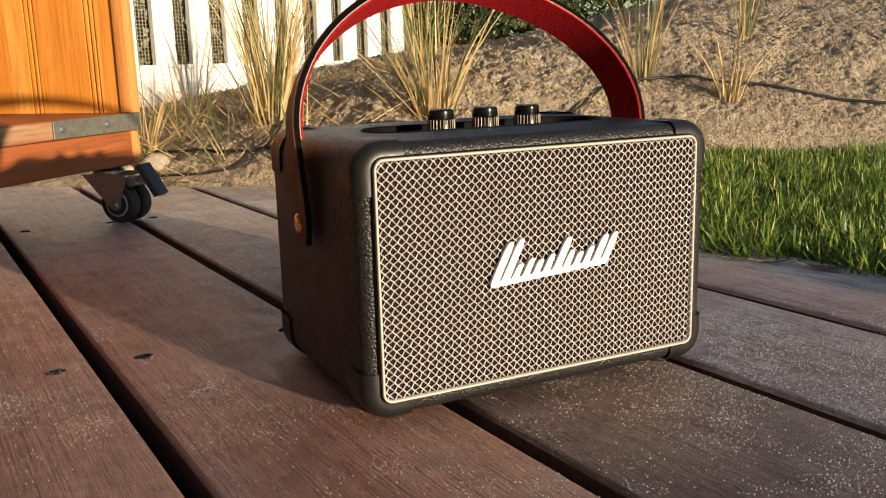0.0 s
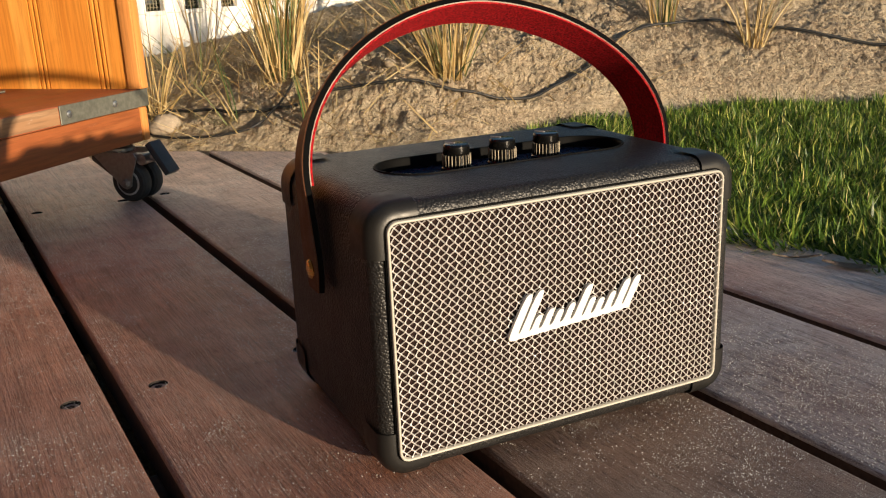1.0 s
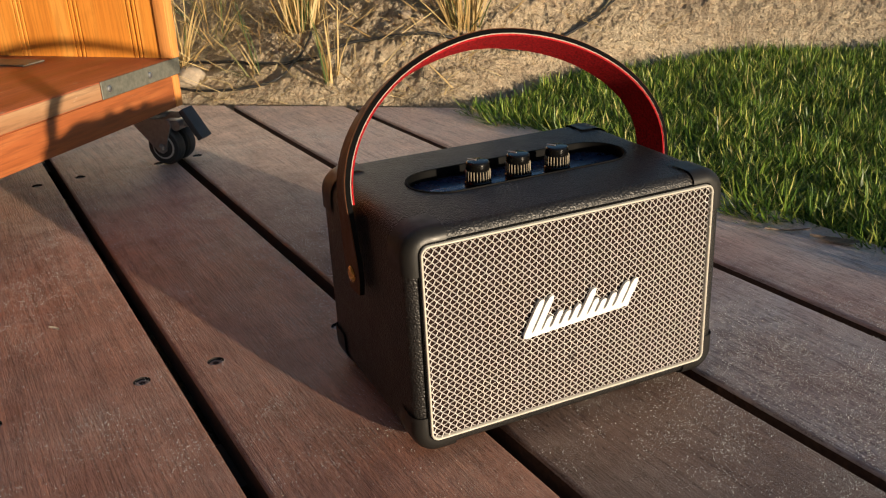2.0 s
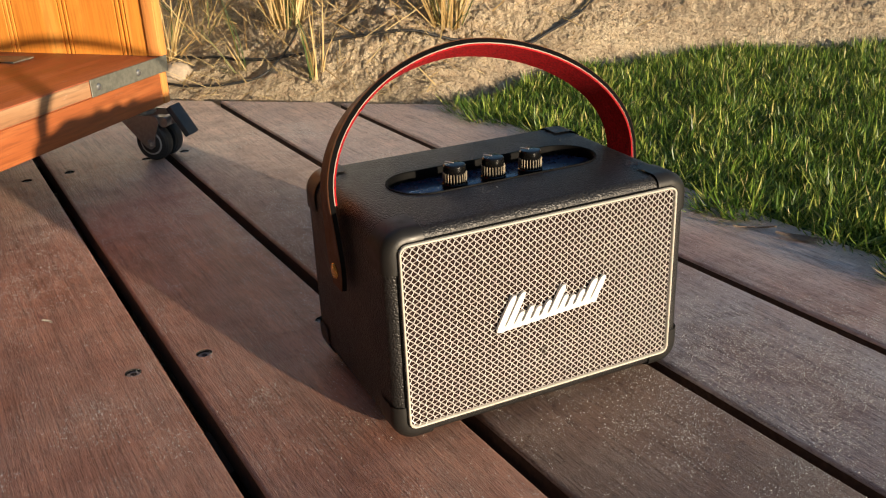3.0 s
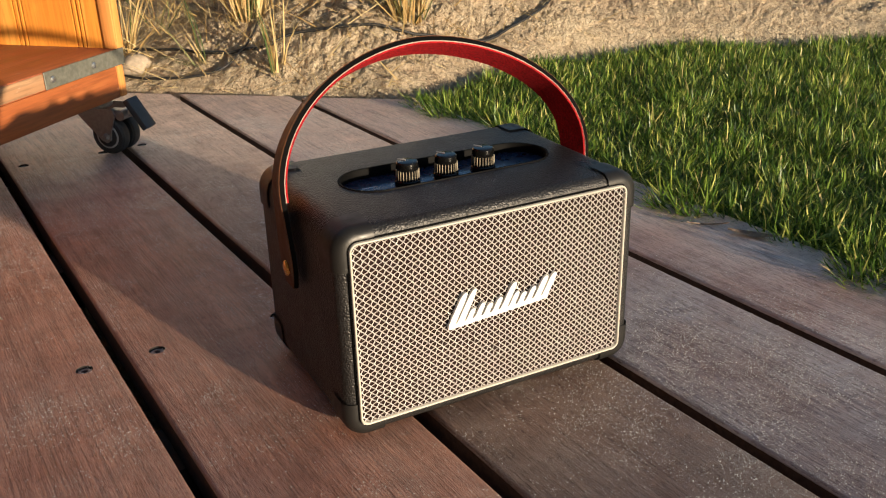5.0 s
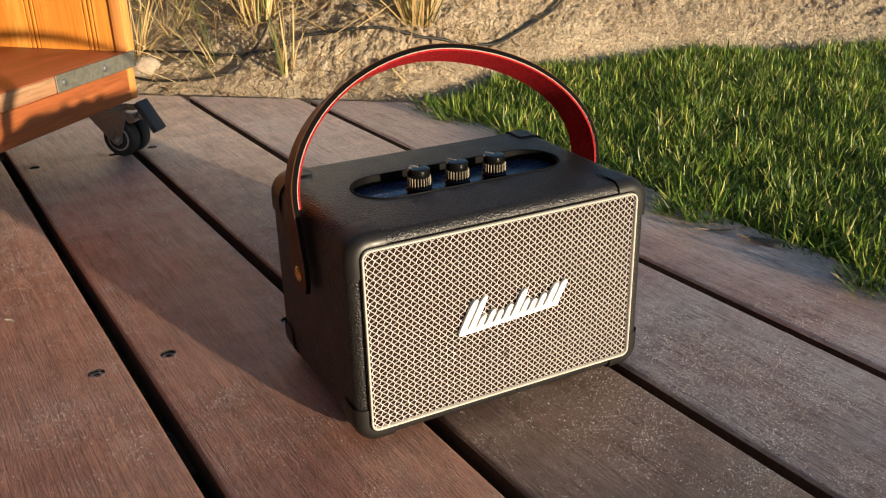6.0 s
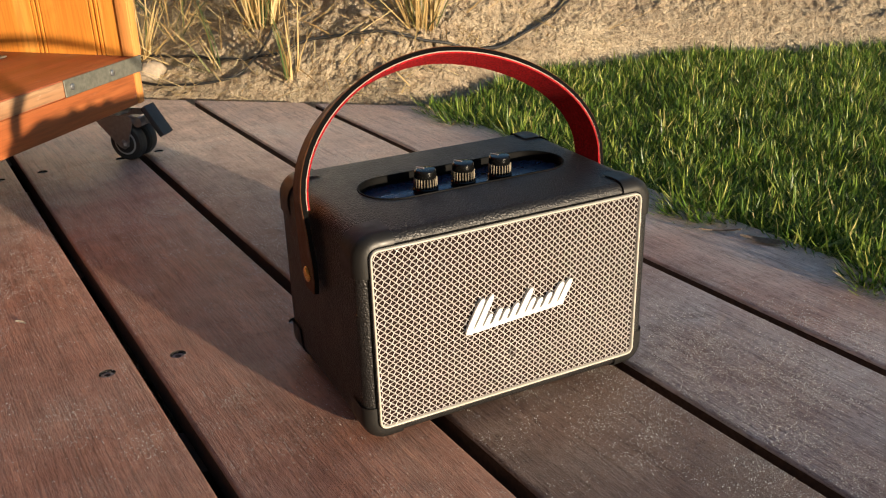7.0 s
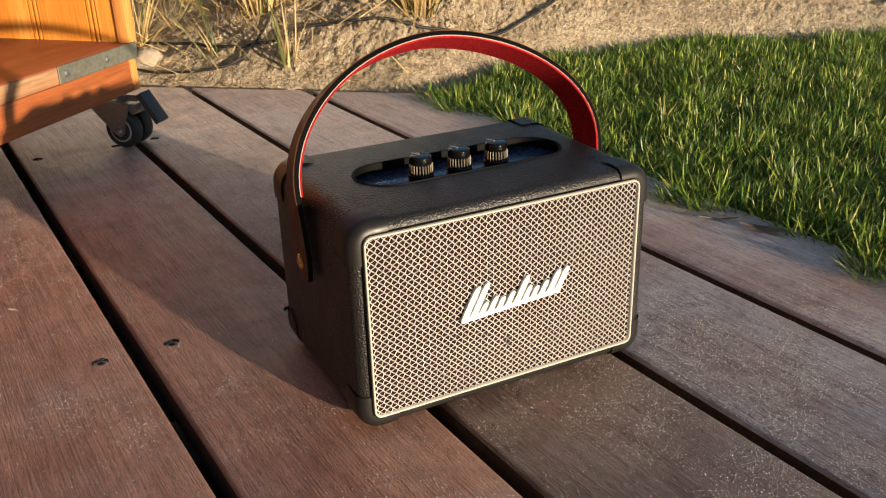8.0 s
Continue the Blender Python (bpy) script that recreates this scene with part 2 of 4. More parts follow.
def blades_mat(name, stops, rough=0.5, trans=0.25):
    mt = Mat(name, rough, 0, 0.35)
    r = island_random(mt)
    c = mt.ramp(r, stops)
    f = mt.noise(mt.coord((1, 1, 1)), 120, 3)
    mt.color(mt.mix(mt.ramp(f, [(0.3, 0.0), (0.7, 0.2)]), c, (0.05, 0.05, 0.02)))
    tr = mt.n("ShaderNodeBsdfTranslucent")
    mt.l(c, tr.inputs["Color"])
    ms = mt.n("ShaderNodeMixShader", Fac=trans)
    ms.inputs[0].default_value = trans
    mt.l(mt.b.outputs[0], ms.inputs[1])
    mt.l(tr.outputs[0], ms.inputs[2])
    mt.l(ms.outputs[0], mt.t.nodes["Material Output"].inputs["Surface"])
    return mt.m


M_DECK = deck_wood("red_brown_decking", (1.62, 1.17, 0.92), (0.34, 0.225, 0.185), 0.34)
M_DECK_DARK = deck_wood("dark_brown_decking", (0.66, 0.60, 0.53), (0.23, 0.18, 0.155), 0.45)
# Right-hand boards: greyer wood, with cool sky sheen painted into the tone.
M_DECK_GREY = deck_wood("grey_weathered_sheen_decking", (1.08, 1.12, 1.25), (0.43, 0.405, 0.425), 0.92)
M_DECK_PINK = deck_wood("faded_pink_sheen_decking", (1.9, 1.9, 1.95), (0.72, 0.63, 0.60), 0.9)
M_SAND = sand_mat()
M_SOIL = plain("dark_soil", (0.026, 0.021, 0.012), 0.95, 0, 0.5, 120, 0.6)
M_LEATHER = leather()
M_RUBBER = plain("black_corner_plastic", (0.0115, 0.0110, 0.0105), 0.42, 0, 0.15, 900, 0.12, 0.34)
M_CREAM = plain("cream_piping", (0.42, 0.40, 0.35), 0.42, 0.0, 0.05)
M_SEAM = plain("pale_seam", (0.72, 0.67, 0.58), 0.6, 0.0, 0.1)
M_WIRE = plain("pale_gold_wire", (0.44, 0.415, 0.405), 0.34, 0.5, 0.05)
M_CLOTH = plain("brown_speaker_cloth", (0.023, 0.0138, 0.0118), 0.9, 0, 0.2, 1500, 0.3, 0.05)
M_WHITE = plain("white_enamel", (0.70, 0.69, 0.67), 0.3, 0, 0.02)
M_BRASS = plain("brass", (0.78, 0.50, 0.16), 0.24, 1.0, 0.06)
M_RIB = plain("pale_gold_rib", (0.26, 0.225, 0.17), 0.45, 0.4, 0.05)
M_STRAP = plain("dark_brown_strap_leather", (0.105, 0.040, 0.017), 0.55, 0, 0.2, 900, 0.35, 0.2)
M_STRAP_EDGE = plain("black_strap_edge", (0.003, 0.003, 0.003), 0.6, 0, 0.1, 300, 0.1, 0.05)
# Strong colour grain paints in the sparkle of the velvet pile.
M_VELVET = plain("red_velvet", (0.31, 0.006, 0.010), 0.75, 0, 0.85, 700, 1.0, 0.2)
# The plate's blue is sky reflection put into the base colour.
M_PANEL = plain("sky_tinted_control_plate", (0.030, 0.062, 0.125), 0.26, 0.3, 0.1, 900, 0.05)
M_GLOSS = plain("gloss_black_knob", (0.004, 0.004, 0.004), 0.14, 0, 0.05, 600, 0.02, 0.35)
M_ORANGE = pine("orange_stained_pine", (0.52, 0.17, 0.024), (0.68, 0.265, 0.042), (0.78, 0.36, 0.075))
M_RUSTWOOD = pine("rust_orange_rail", (0.17, 0.044, 0.013), (0.30, 0.086, 0.024), (0.42, 0.155, 0.050), (0.06, 1, 1), 0.42, 0.75)
M_REDWOOD = pine("red_stained_board", (0.18, 0.042, 0.016), (0.29, 0.072, 0.028), (0.40, 0.125, 0.055), (0.06, 1, 1), 0.40, 0.5)
M_PALEPINE = pine("pale_peach_pine", (0.53, 0.19, 0.045), (0.63, 0.265, 0.075), (0.72, 0.35, 0.12))
M_RAWWOOD = pine("worn_bare_edge", (0.15, 0.065, 0.028), (0.26, 0.125, 0.055), (0.40, 0.25, 0.14), (0.06, 1, 1), 0.6, 0.5)
M_ZINC = plain("galvanised_steel", (0.38, 0.38, 0.385), 0.34, 0.9, 0.15, 200, 0.15)
M_GREYPLATE = plain("dull_grey_bracket", (0.15, 0.15, 0.125), 0.55, 0.4, 0.25, 160, 0.2)
M_TYRE = plain("dark_grey_tyre", (0.022, 0.024, 0.027), 0.6, 0, 0.2, 400, 0.2)
M_RIM = plain("grey_wheel_disc", (0.40, 0.41, 0.42), 0.5, 0, 0.1)
M_BRAKE = plain("blue_grey_plastic", (0.035, 0.042, 0.052), 0.5, 0, 0.15)
M_PICKET = plain("white_painted_wood", (0.80, 0.78, 0.74), 0.55, 0, 0.06, 80, 0.2)
M_MESHWIRE = plain("dull_mesh_wire", (0.27, 0.245, 0.17), 0.6, 0.3, 0.2)
M_HOSE = plain("black_hose", (0.012, 0.012, 0.012), 0.6, 0, 0.2)
M_STONE = plain("pale_stone", (0.34, 0.28, 0.21), 0.85, 0, 0.3, 90, 0.6)
M_GRAIN = plain("sand_grain", (0.82, 0.79, 0.74), 0.45, 0, 0.2)
# Near-black that paints in the shade of gaps, bores and screw sockets.
M_HOLE = plain("gap_and_hole_shade", (0.016, 0.011, 0.009), 0.8, 0, 0.2)
# Board-side colour with the gap shade painted in.
M_EDGE = plain("gap_shaded_board_side", (0.075, 0.038, 0.025), 0.7, 0, 0.3, 200, 0.3)
M_SCREW = plain("weathered_steel_screw", (0.24, 0.24, 0.25), 0.5, 0.6, 0.3)
M_WALL = plain("unseen_dark_wall", (0.06, 0.035, 0.022), 0.7, 0, 0.2, 40, 0.3)
M_LAWN = blades_mat("lawn_blades", [(0.0, (0.022, 0.055, 0.009)), (0.40, (0.085, 0.175, 0.022)), (0.76, (0.26, 0.37, 0.055)), (0.94, (0.60, 0.60, 0.16)), (1.0, (0.72, 0.58, 0.28))], 0.38)
M_STRAW = blades_mat("straw_blades", [(0.0, (0.38, 0.25, 0.10)), (0.5, (0.60, 0.44, 0.20)), (1.0, (0.74, 0.60, 0.33))])
M_GREEN = blades_mat("green_blades", [(0.0, (0.06, 0.10, 0.03)), (0.6, (0.13, 0.17, 0.06)), (1.0, (0.25, 0.24, 0.09))])
M_LEAF = blades_mat("hedge_leaves", [(0.0, (0.020, 0.035, 0.012)), (0.6, (0.045, 0.065, 0.02)), (1.0, (0.09, 0.08, 0.03))])

# ---------------------------------------------------------------- ground
EDGE = [(-8, 8.88), (0.53, 0.82), (0.64, 0.86), (0.79, 0.90), (0.95, 0.91), (1.2, 0.87), (1.42, 0.74), (1.6, 0.62), (2.4, 0.1), (8, -3.6)]


def beyond(x, y):
    """How far a place lies beyond the back edge of deck and lawn."""
    x, y = np.asarray(x, float), np.asarray(y, float)
    best, sign = np.full(x.shape, 1e9), np.ones(x.shape)
    for (ax, ay), (bx, by) in zip(EDGE, EDGE[1:]):
        dx, dy = bx - ax, by - ay
        k = np.clip(((x - ax) * dx + (y - ay) * dy) / (dx * dx + dy * dy), 0, 1)
        d = np.hypot(x - ax - k * dx, y - ay - k * dy)
        s = np.where(dx * (y - ay) - dy * (x - ax) > 0, 1.0, -1.0)
        sign = np.where(d < best - 1e-9, s, sign)
        best = np.minimum(best, d)
    return best * sign


def lumps(x, y, scale, seed):
    """Smooth uneven ground out of crossing waves."""
    rng = np.random.default_rng(seed)
    out = np.zeros_like(x)
    for _ in range(14):
        a, p = rng.uniform(0, 6.283, 2)
        f = scale * rng.uniform(0.6, 1.7)
        out += np.sin((x * math.cos(a) + y * math.sin(a)) * f + p + 1.3 * np.sin((y * math.cos(a) - x * math.sin(a)) * f * 0.6 + p * 2))
    return out / 14


def ground_z(x, y):
    x, y = np.asarray(x, float), np.asarray(y, float)
    d = beyond(x, y)
    # Bearing from the opening camera position; the mound is shaped to its view.
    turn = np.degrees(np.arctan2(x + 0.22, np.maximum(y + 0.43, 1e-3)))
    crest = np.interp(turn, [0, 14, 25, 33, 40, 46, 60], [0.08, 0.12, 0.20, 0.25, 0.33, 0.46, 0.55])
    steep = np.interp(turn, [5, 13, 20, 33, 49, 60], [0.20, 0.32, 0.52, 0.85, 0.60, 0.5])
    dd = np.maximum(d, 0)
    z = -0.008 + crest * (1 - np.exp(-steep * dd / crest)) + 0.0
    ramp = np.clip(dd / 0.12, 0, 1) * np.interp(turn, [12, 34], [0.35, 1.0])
    fade = np.clip(1 - (np.hypot(x, y) - 4) / 6, 0, 1)
    close = np.clip(1 - np.maximum(np.maximum(x, y) - 2.5, -0.2 - x) / 0.4, 0, 1)
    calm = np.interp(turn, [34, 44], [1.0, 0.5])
    z += ramp * fade * (0.035 * lumps(x, y, 7, 3) + 0.026 * calm * lumps(x, y, 26, 5) + close * calm * (0.016 * lumps(x, y, 70, 8) + 0.013 * lumps(x, y, 170, 18) + 0.014 * lumps(x, y, 400, 19))) + close * fade * np.clip(dd / 0.05, 0, 1) * 0.004 * lumps(x, y, 150, 9)
    z -= 0.035 * np.exp(-dd / 0.06) * np.clip((0.9 - x) / 0.3, 0, 1)
    deck = (d < 0.0) & (x < 0.55)
    return np.where(deck, -0.075, np.where(d < 0, -0.010, z))


def axis(lo, hi, step, far):
    core = list(np.arange(lo, hi, step))
    out, s = [hi], step
    while out[-1] < far:
        s *= 1.14
        out.append(out[-1] + s)
    low, s = [lo - step], step
    while low[-1] > -far:
        s *= 1.14
        low.append(low[-1] - s)
    return np.array(low[::-1] + core + out)


gx, gy = axis(-0.1, 2.6, 0.0065, 900), axis(0.55, 2.6, 0.0065, 900)
X, Y = np.meshgrid(gx, gy)
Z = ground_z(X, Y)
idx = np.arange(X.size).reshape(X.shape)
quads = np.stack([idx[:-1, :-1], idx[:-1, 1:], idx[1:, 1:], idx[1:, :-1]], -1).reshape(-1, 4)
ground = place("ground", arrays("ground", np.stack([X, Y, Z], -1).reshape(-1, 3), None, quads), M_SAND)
smooth(ground, 180)
tagged(ground, "pale dune sand rising in a lumpy mound behind the lawn", "sand", kind="structure")

# ---------------------------------------------------------------- deck
deck = tagged(new("floor"), "red-brown weathered hardwood deck with dark gaps", "deck", kind="structure")
PITCH, GAP, FIRST = 0.1655, 0.0122, -0.1185


def end_y(x):
    return 1.331 - 0.945 * x


def plank(x0, x1, lap, wood, holes):
    """One board with eased edges, sawn off aslant at its far end."""
    r, t, prof = 0.0035, 0.027, []
    for cx, cz, a0 in ((x1 - r, -r, 0), (x0 + r, -r, 90)):
        for i in range(4):
            a = radians(a0 + 90 * i / 3)
            prof.append((cx + r * math.cos(a), cz + r * math.sin(a)))
    prof += [(x0, -t), (x1, -t)]
    bm = bmesh.new()
    rings = []
    for k in range(15):
        f = k / 14
        rings.append([(x, -2.6 + (end_y(x) + lap + 2.6) * f, z) for x, z in prof])
    loft(bm, rings)
    bmesh.ops.recalc_face_normals(bm, faces=bm.faces[:])
    ob = part("plank", bm, wood, deck)
    if holes:
        bm = bmesh.new()
        for hx, hy in holes:
            lathe(bm, [(0.0052, -0.0085), (0.0066, -0.0050), (0.0070, 0.004)], 24, Matrix.Translation((hx, hy, 0)))
        bmesh.ops.recalc_face_normals(bm, faces=bm.faces[:])
        drill = part("drill", bm, M_HOLE, deck)
        cutm = ob.modifiers.new("holes", "BOOLEAN")
        cutm.operation, cutm.object = "DIFFERENCE", drill
        bpy.context.view_layer.update()
        ob.data = bpy.data.meshes.new_from_object(ob.evaluated_get(bpy.context.evaluated_depsgraph_get()))
        ob.modifiers.clear()
        bpy.data.objects.remove(drill)
        # Bore walls are coloured near-black so the holes read as shaded.
        ob.data.materials.append(M_HOLE)
        for p in ob.data.polygons:
            c = p.center
            if c.z < -0.0003 and p.normal.z > -0.5 and any((c.x - hx) ** 2 + (c.y - hy) ** 2 < 0.0085 ** 2 for hx, hy in holes):
                p.material_index = len(ob.data.materials) - 1
    # Upright plank sides take the darker colour that stands for shade between boards.
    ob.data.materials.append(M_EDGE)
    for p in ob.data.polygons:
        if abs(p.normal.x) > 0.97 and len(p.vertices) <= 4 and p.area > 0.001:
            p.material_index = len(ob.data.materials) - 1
    return smooth(ob, 50)


rnd = random.Random(4)
SCREWS = []
for k in range(-11, 4):
    g = FIRST + PITCH * k
    holes = []
    for side in (GAP + 0.0225, PITCH - 0.0225):
        for y in (0.219, 0.84, -0.38):
            x = g + side
            if k < -3 or x > 0.54 or y > end_y(x) - 0.03 or (y > 0.5 and x > 0.12):
                continue
            holes.append((x + rnd.uniform(-0.003, 0.003), y + rnd.uniform(-0.004, 0.004)))
    SCREWS += holes
    wood = {1: M_DECK_DARK, 2: M_DECK_GREY, 3: M_DECK_PINK}.get(k, M_DECK)
    plank(g + GAP, g + PITCH + rnd.uniform(-0.0007, 0.0007), rnd.uniform(-0.004, 0.004), wood, holes)
# Joists carry painted shade so the gaps above them stay black.
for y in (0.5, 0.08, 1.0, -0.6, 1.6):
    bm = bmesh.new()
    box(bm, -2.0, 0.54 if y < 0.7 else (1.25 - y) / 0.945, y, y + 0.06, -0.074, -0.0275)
    part("joist", bm, M_HOLE, deck, "joist under the boards, blackened as gap shade")


def screw_head():
    bm = bmesh.new()
    lathe(bm, [(0.0036, -0.0066), (0.0058, -0.0024), (0.0053, -0.0019)], 20)
    h = bpy.data.meshes.new("screw")
    bm.to_mesh(h)
    bm.free()
    h.materials.append(M_SCREW)
    bm = bmesh.new()
    for a in (0, 60, 120):
        box(bm, -0.0026, 0.0026, -0.0007, 0.0007, -0.0020, -0.0017, m=pose(0, 0, 0, 0, 0, a))
    s = bpy.data.meshes.new("star_socket")
    bm.to_mesh(s)
    bm.free()
    s.materials.append(M_HOLE)
    return h, s


S_HEAD, S_STAR = screw_head()
for x, y in SCREWS:
    head = new("screw", S_HEAD)
    head.parent = deck
    head.location = (x, y, 0.0)
    head.rotation_euler = (0, 0, rnd.uniform(0, 3))
    new("star_socket", S_STAR).parent = head

# unseen plain wall added far left to keep sky light off the cabinet
bm = bmesh.new()
box(bm, -2.35, -2.15, -6.0, 7.0, -0.1, 3.0)
tagged(part("unseen_wall_west", bm, M_WALL), "unseen dark wall added to darken the cabinet's left side", "wall", kind="structure")

# ---------------------------------------------------------------- loudspeaker
SPK = thing("loudspeaker", pose(0, 0, 0, 0, 0, -5), "black leatherette portable loudspeaker with woven metal grille on the deck", "loudspeaker")
BX0, BX1, BZ0, BZ1, BY0, BY1 = -0.0105, 0.2325, 0.0045, 0.161, 0.0, 0.164
RC, RF = 0.016, 0.0080
bm = bmesh.new()
slab(bm, BX0, BX1, BZ0, BZ1, BY0, BY1, RC, RF)
bmesh.ops.recalc_face_normals(bm, faces=bm.faces[:])
body = part("body", bm, M_LEATHER, SPK, "grained black leatherette cabinet")


def stadium(x0, x1, y0, y1, n=14):
    r, cy = (y1 - y0) / 2, (y0 + y1) / 2
    pts = [(x1 - r + r * math.cos(a), cy + r * math.sin(a)) for a in np.linspace(-math.pi / 2, math.pi / 2, n)]
    return pts + [(x0 + r + r * math.cos(a), cy + r * math.sin(a)) for a in np.linspace(math.pi / 2, 1.5 * math.pi, n)]


RX0, RX1, RY0, RY1 = 0.029, 0.203, 0.058, 0.111
bm = bmesh.new()
loft(bm, [[(x, y, z) for x, y in stadium(RX0, RX1, RY0, RY1)] for z in (0.1525, 0.18)])
bmesh.ops.recalc_face_normals(bm, faces=bm.faces[:])
cutter = part("cutter", bm, M_PANEL, SPK)
mod = body.modifiers.new("recess", "BOOLEAN")
mod.operation, mod.object = "DIFFERENCE", cutter
bpy.context.view_layer.update()
cut = bpy.data.meshes.new_from_object(body.evaluated_get(bpy.context.evaluated_depsgraph_get()))
body.modifiers.clear()
body.data = cut
bpy.data.objects.remove(cutter)
smooth(body, 40)

bm = bmesh.new()
loft(bm, [[(x, y, z) for x, y in stadium(RX0 + o, RX1 - o, RY0 + o, RY1 - o)] for o, z in ((0.0002, 0.1528), (0.0002, 0.1538), (0.0006, 0.1540))])
smooth(part("control_plate", bm, M_PANEL, SPK, "glossy control plate sunk into the top, sky blue in its colour"), 40)
bm = bmesh.new()
out = [[(x, y, z) for x, y in stadium(RX0 + o, RX1 - o, RY0 + o, RY1 - o)] for o, z in ((-0.0012, 0.1608), (-0.0009, 0.1618), (0.0003, 0.1618), (0.0010, 0.1605), (0.0010, 0.1543), (0.0001, 0.1543), (-0.0012, 0.1608))]
loft(bm, out, False)
smooth(part("recess_rim", bm, M_STRAP_EDGE, SPK, "thin black rim round the sunken controls"), 50)

# corner caps: the cabinet's own rounding, a little proud, cut off round each corner
for cx, sx in ((BX0, 1), (BX1, -1)):
    for cz, sz in ((BZ0, 1), (BZ1, -1)):
        for cy, sy in ((BY0, 1), (BY1, -1)):
            bm = bmesh.new()
            slab(bm, BX0, BX1, BZ0, BZ1, BY0, BY1, RC, RF, 0.0014)
            for co, no in (((cx + sx * 0.0275, 0, 0), (sx, 0, 0)), ((0, 0, cz + sz * 0.028), (0, 0, sz)), ((0, cy + sy * 0.026, 0), (0, sy, 0))):
                bmesh.ops.bisect_plane(bm, geom=bm.verts[:] + bm.edges[:] + bm.faces[:], plane_co=co, plane_no=no, clear_outer=True)
            bmesh.ops.recalc_face_normals(bm, faces=bm.faces[:])
            smooth(part("corner_cap", bm, M_RUBBER, SPK, "smooth black corner protector"), 40)

# piping
PX, PW, PZ0, PZ1 = -0.0022, 0.2207, 0.0148, 0.1535
bm = bmesh.new()
rings = []
for i, y in ((0.0003, -0.0005), (0.0003, -0.0036), (0.0007, -0.0042), (0.0014, -0.0042), (0.0019, -0.0036), (0.0020, -0.0005)):
    rings.append([(x, y, z) for x, z in rounded(PX + i, PW - i, PZ0 + i, PZ1 - i, 0.0065 - i, 6)])
loft(bm, rings, False)
bmesh.ops.recalc_face_normals(bm, faces=bm.faces[:])
smooth(part("piping", bm, M_CREAM, SPK, "cream piping round the grille"), 60)
# Raised black strip that stands for the shaded groove beside the piping.
bm = bmesh.new()
rings = []
for i, y in ((-0.0007, -0.0004), (-0.0007, -0.0016), (-0.0005, -0.0018), (0.0005, -0.0018)):
    rings.append([(x, y, z) for x, z in rounded(PX + i, PW - i, PZ0 + i, PZ1 - i, 0.0065 - i, 6)])
loft(bm, rings, False)
bmesh.ops.recalc_face_normals(bm, faces=bm.faces[:])
smooth(part("groove_shade", bm, M_STRAP_EDGE, SPK, "narrow black strip painting the groove shade round the piping"), 60)
bm = bmesh.new()
loft(bm, [[(x, y, z) for x, z in rounded(PX + 0.0012, PW - 0.0012, PZ0 + 0.0012, PZ1 - 0.0012, 0.005)] for y in (-0.0016, 0.0015)])
bmesh.ops.recalc_face_normals(bm, faces=bm.faces[:])
part("grille_cloth", bm, M_CLOTH, SPK, "dull brown cloth behind the woven wires")


def weave():
    """Two families of slanting wires, each going over and under the other."""
    x0, x1, z0, z1 = PX + 0.0020, PW - 0.0020, PZ0 + 0.0022, PZ1 - 0.0022
    wide, high, verts, faces = 0.0052, 0.0050, [], []
    slope = math.atan2(high, wide)
    step = 0.5 * math.hypot(wide, high)
    n = 6
    rad = 0.00035
    for fam in (1, -1):
        du = Vector((math.cos(slope), fam * math.sin(slope)))
        dn = Vector((-du.y, du.x))
        for i in range(-60, 100):
            base = Vector((i * wide, z0))
            # clip the wire to the opening
            lo, hi = -1.0, 1.0
            for c, d, a, b in ((base.x, du.x, x0, x1), (base.y, du.y, z0, z1)):
                t0, t1 = (a - c) / d, (b - c) / d
                lo, hi = max(lo, min(t0, t1)), min(hi, max(t0, t1))
            if hi - lo < 0.002:
                continue
            k0, k1 = math.ceil(lo / (step / 2)), math.floor(hi / (step / 2))
            ts = [lo] + [k * step / 2 for k in range(k0, k1 + 1)] + [hi]
            start = len(verts)
            for t in ts:
                y = -0.0030 - 0.00085 * fam * math.cos(math.pi * t / step)
                c = base + du * t
                for a in range(n):
                    an = 2 * math.pi * a / n
                    off = dn * (rad * 1.15 * math.cos(an))
                    verts.append((c.x + off.x, y + rad * 0.8 * math.sin(an), c.y + off.y))
            for s in range(len(ts) - 1):
                for a in range(n):
                    p = start + s * n
                    faces.append((p + a, p + (a + 1) % n, p + n + (a + 1) % n, p + n + a))
    return arrays("grille", np.array(verts), None, np.array(faces))


grille = smooth(place("grille", weave(), M_WIRE, SPK, "pale gold wires woven slantwise"), 70)

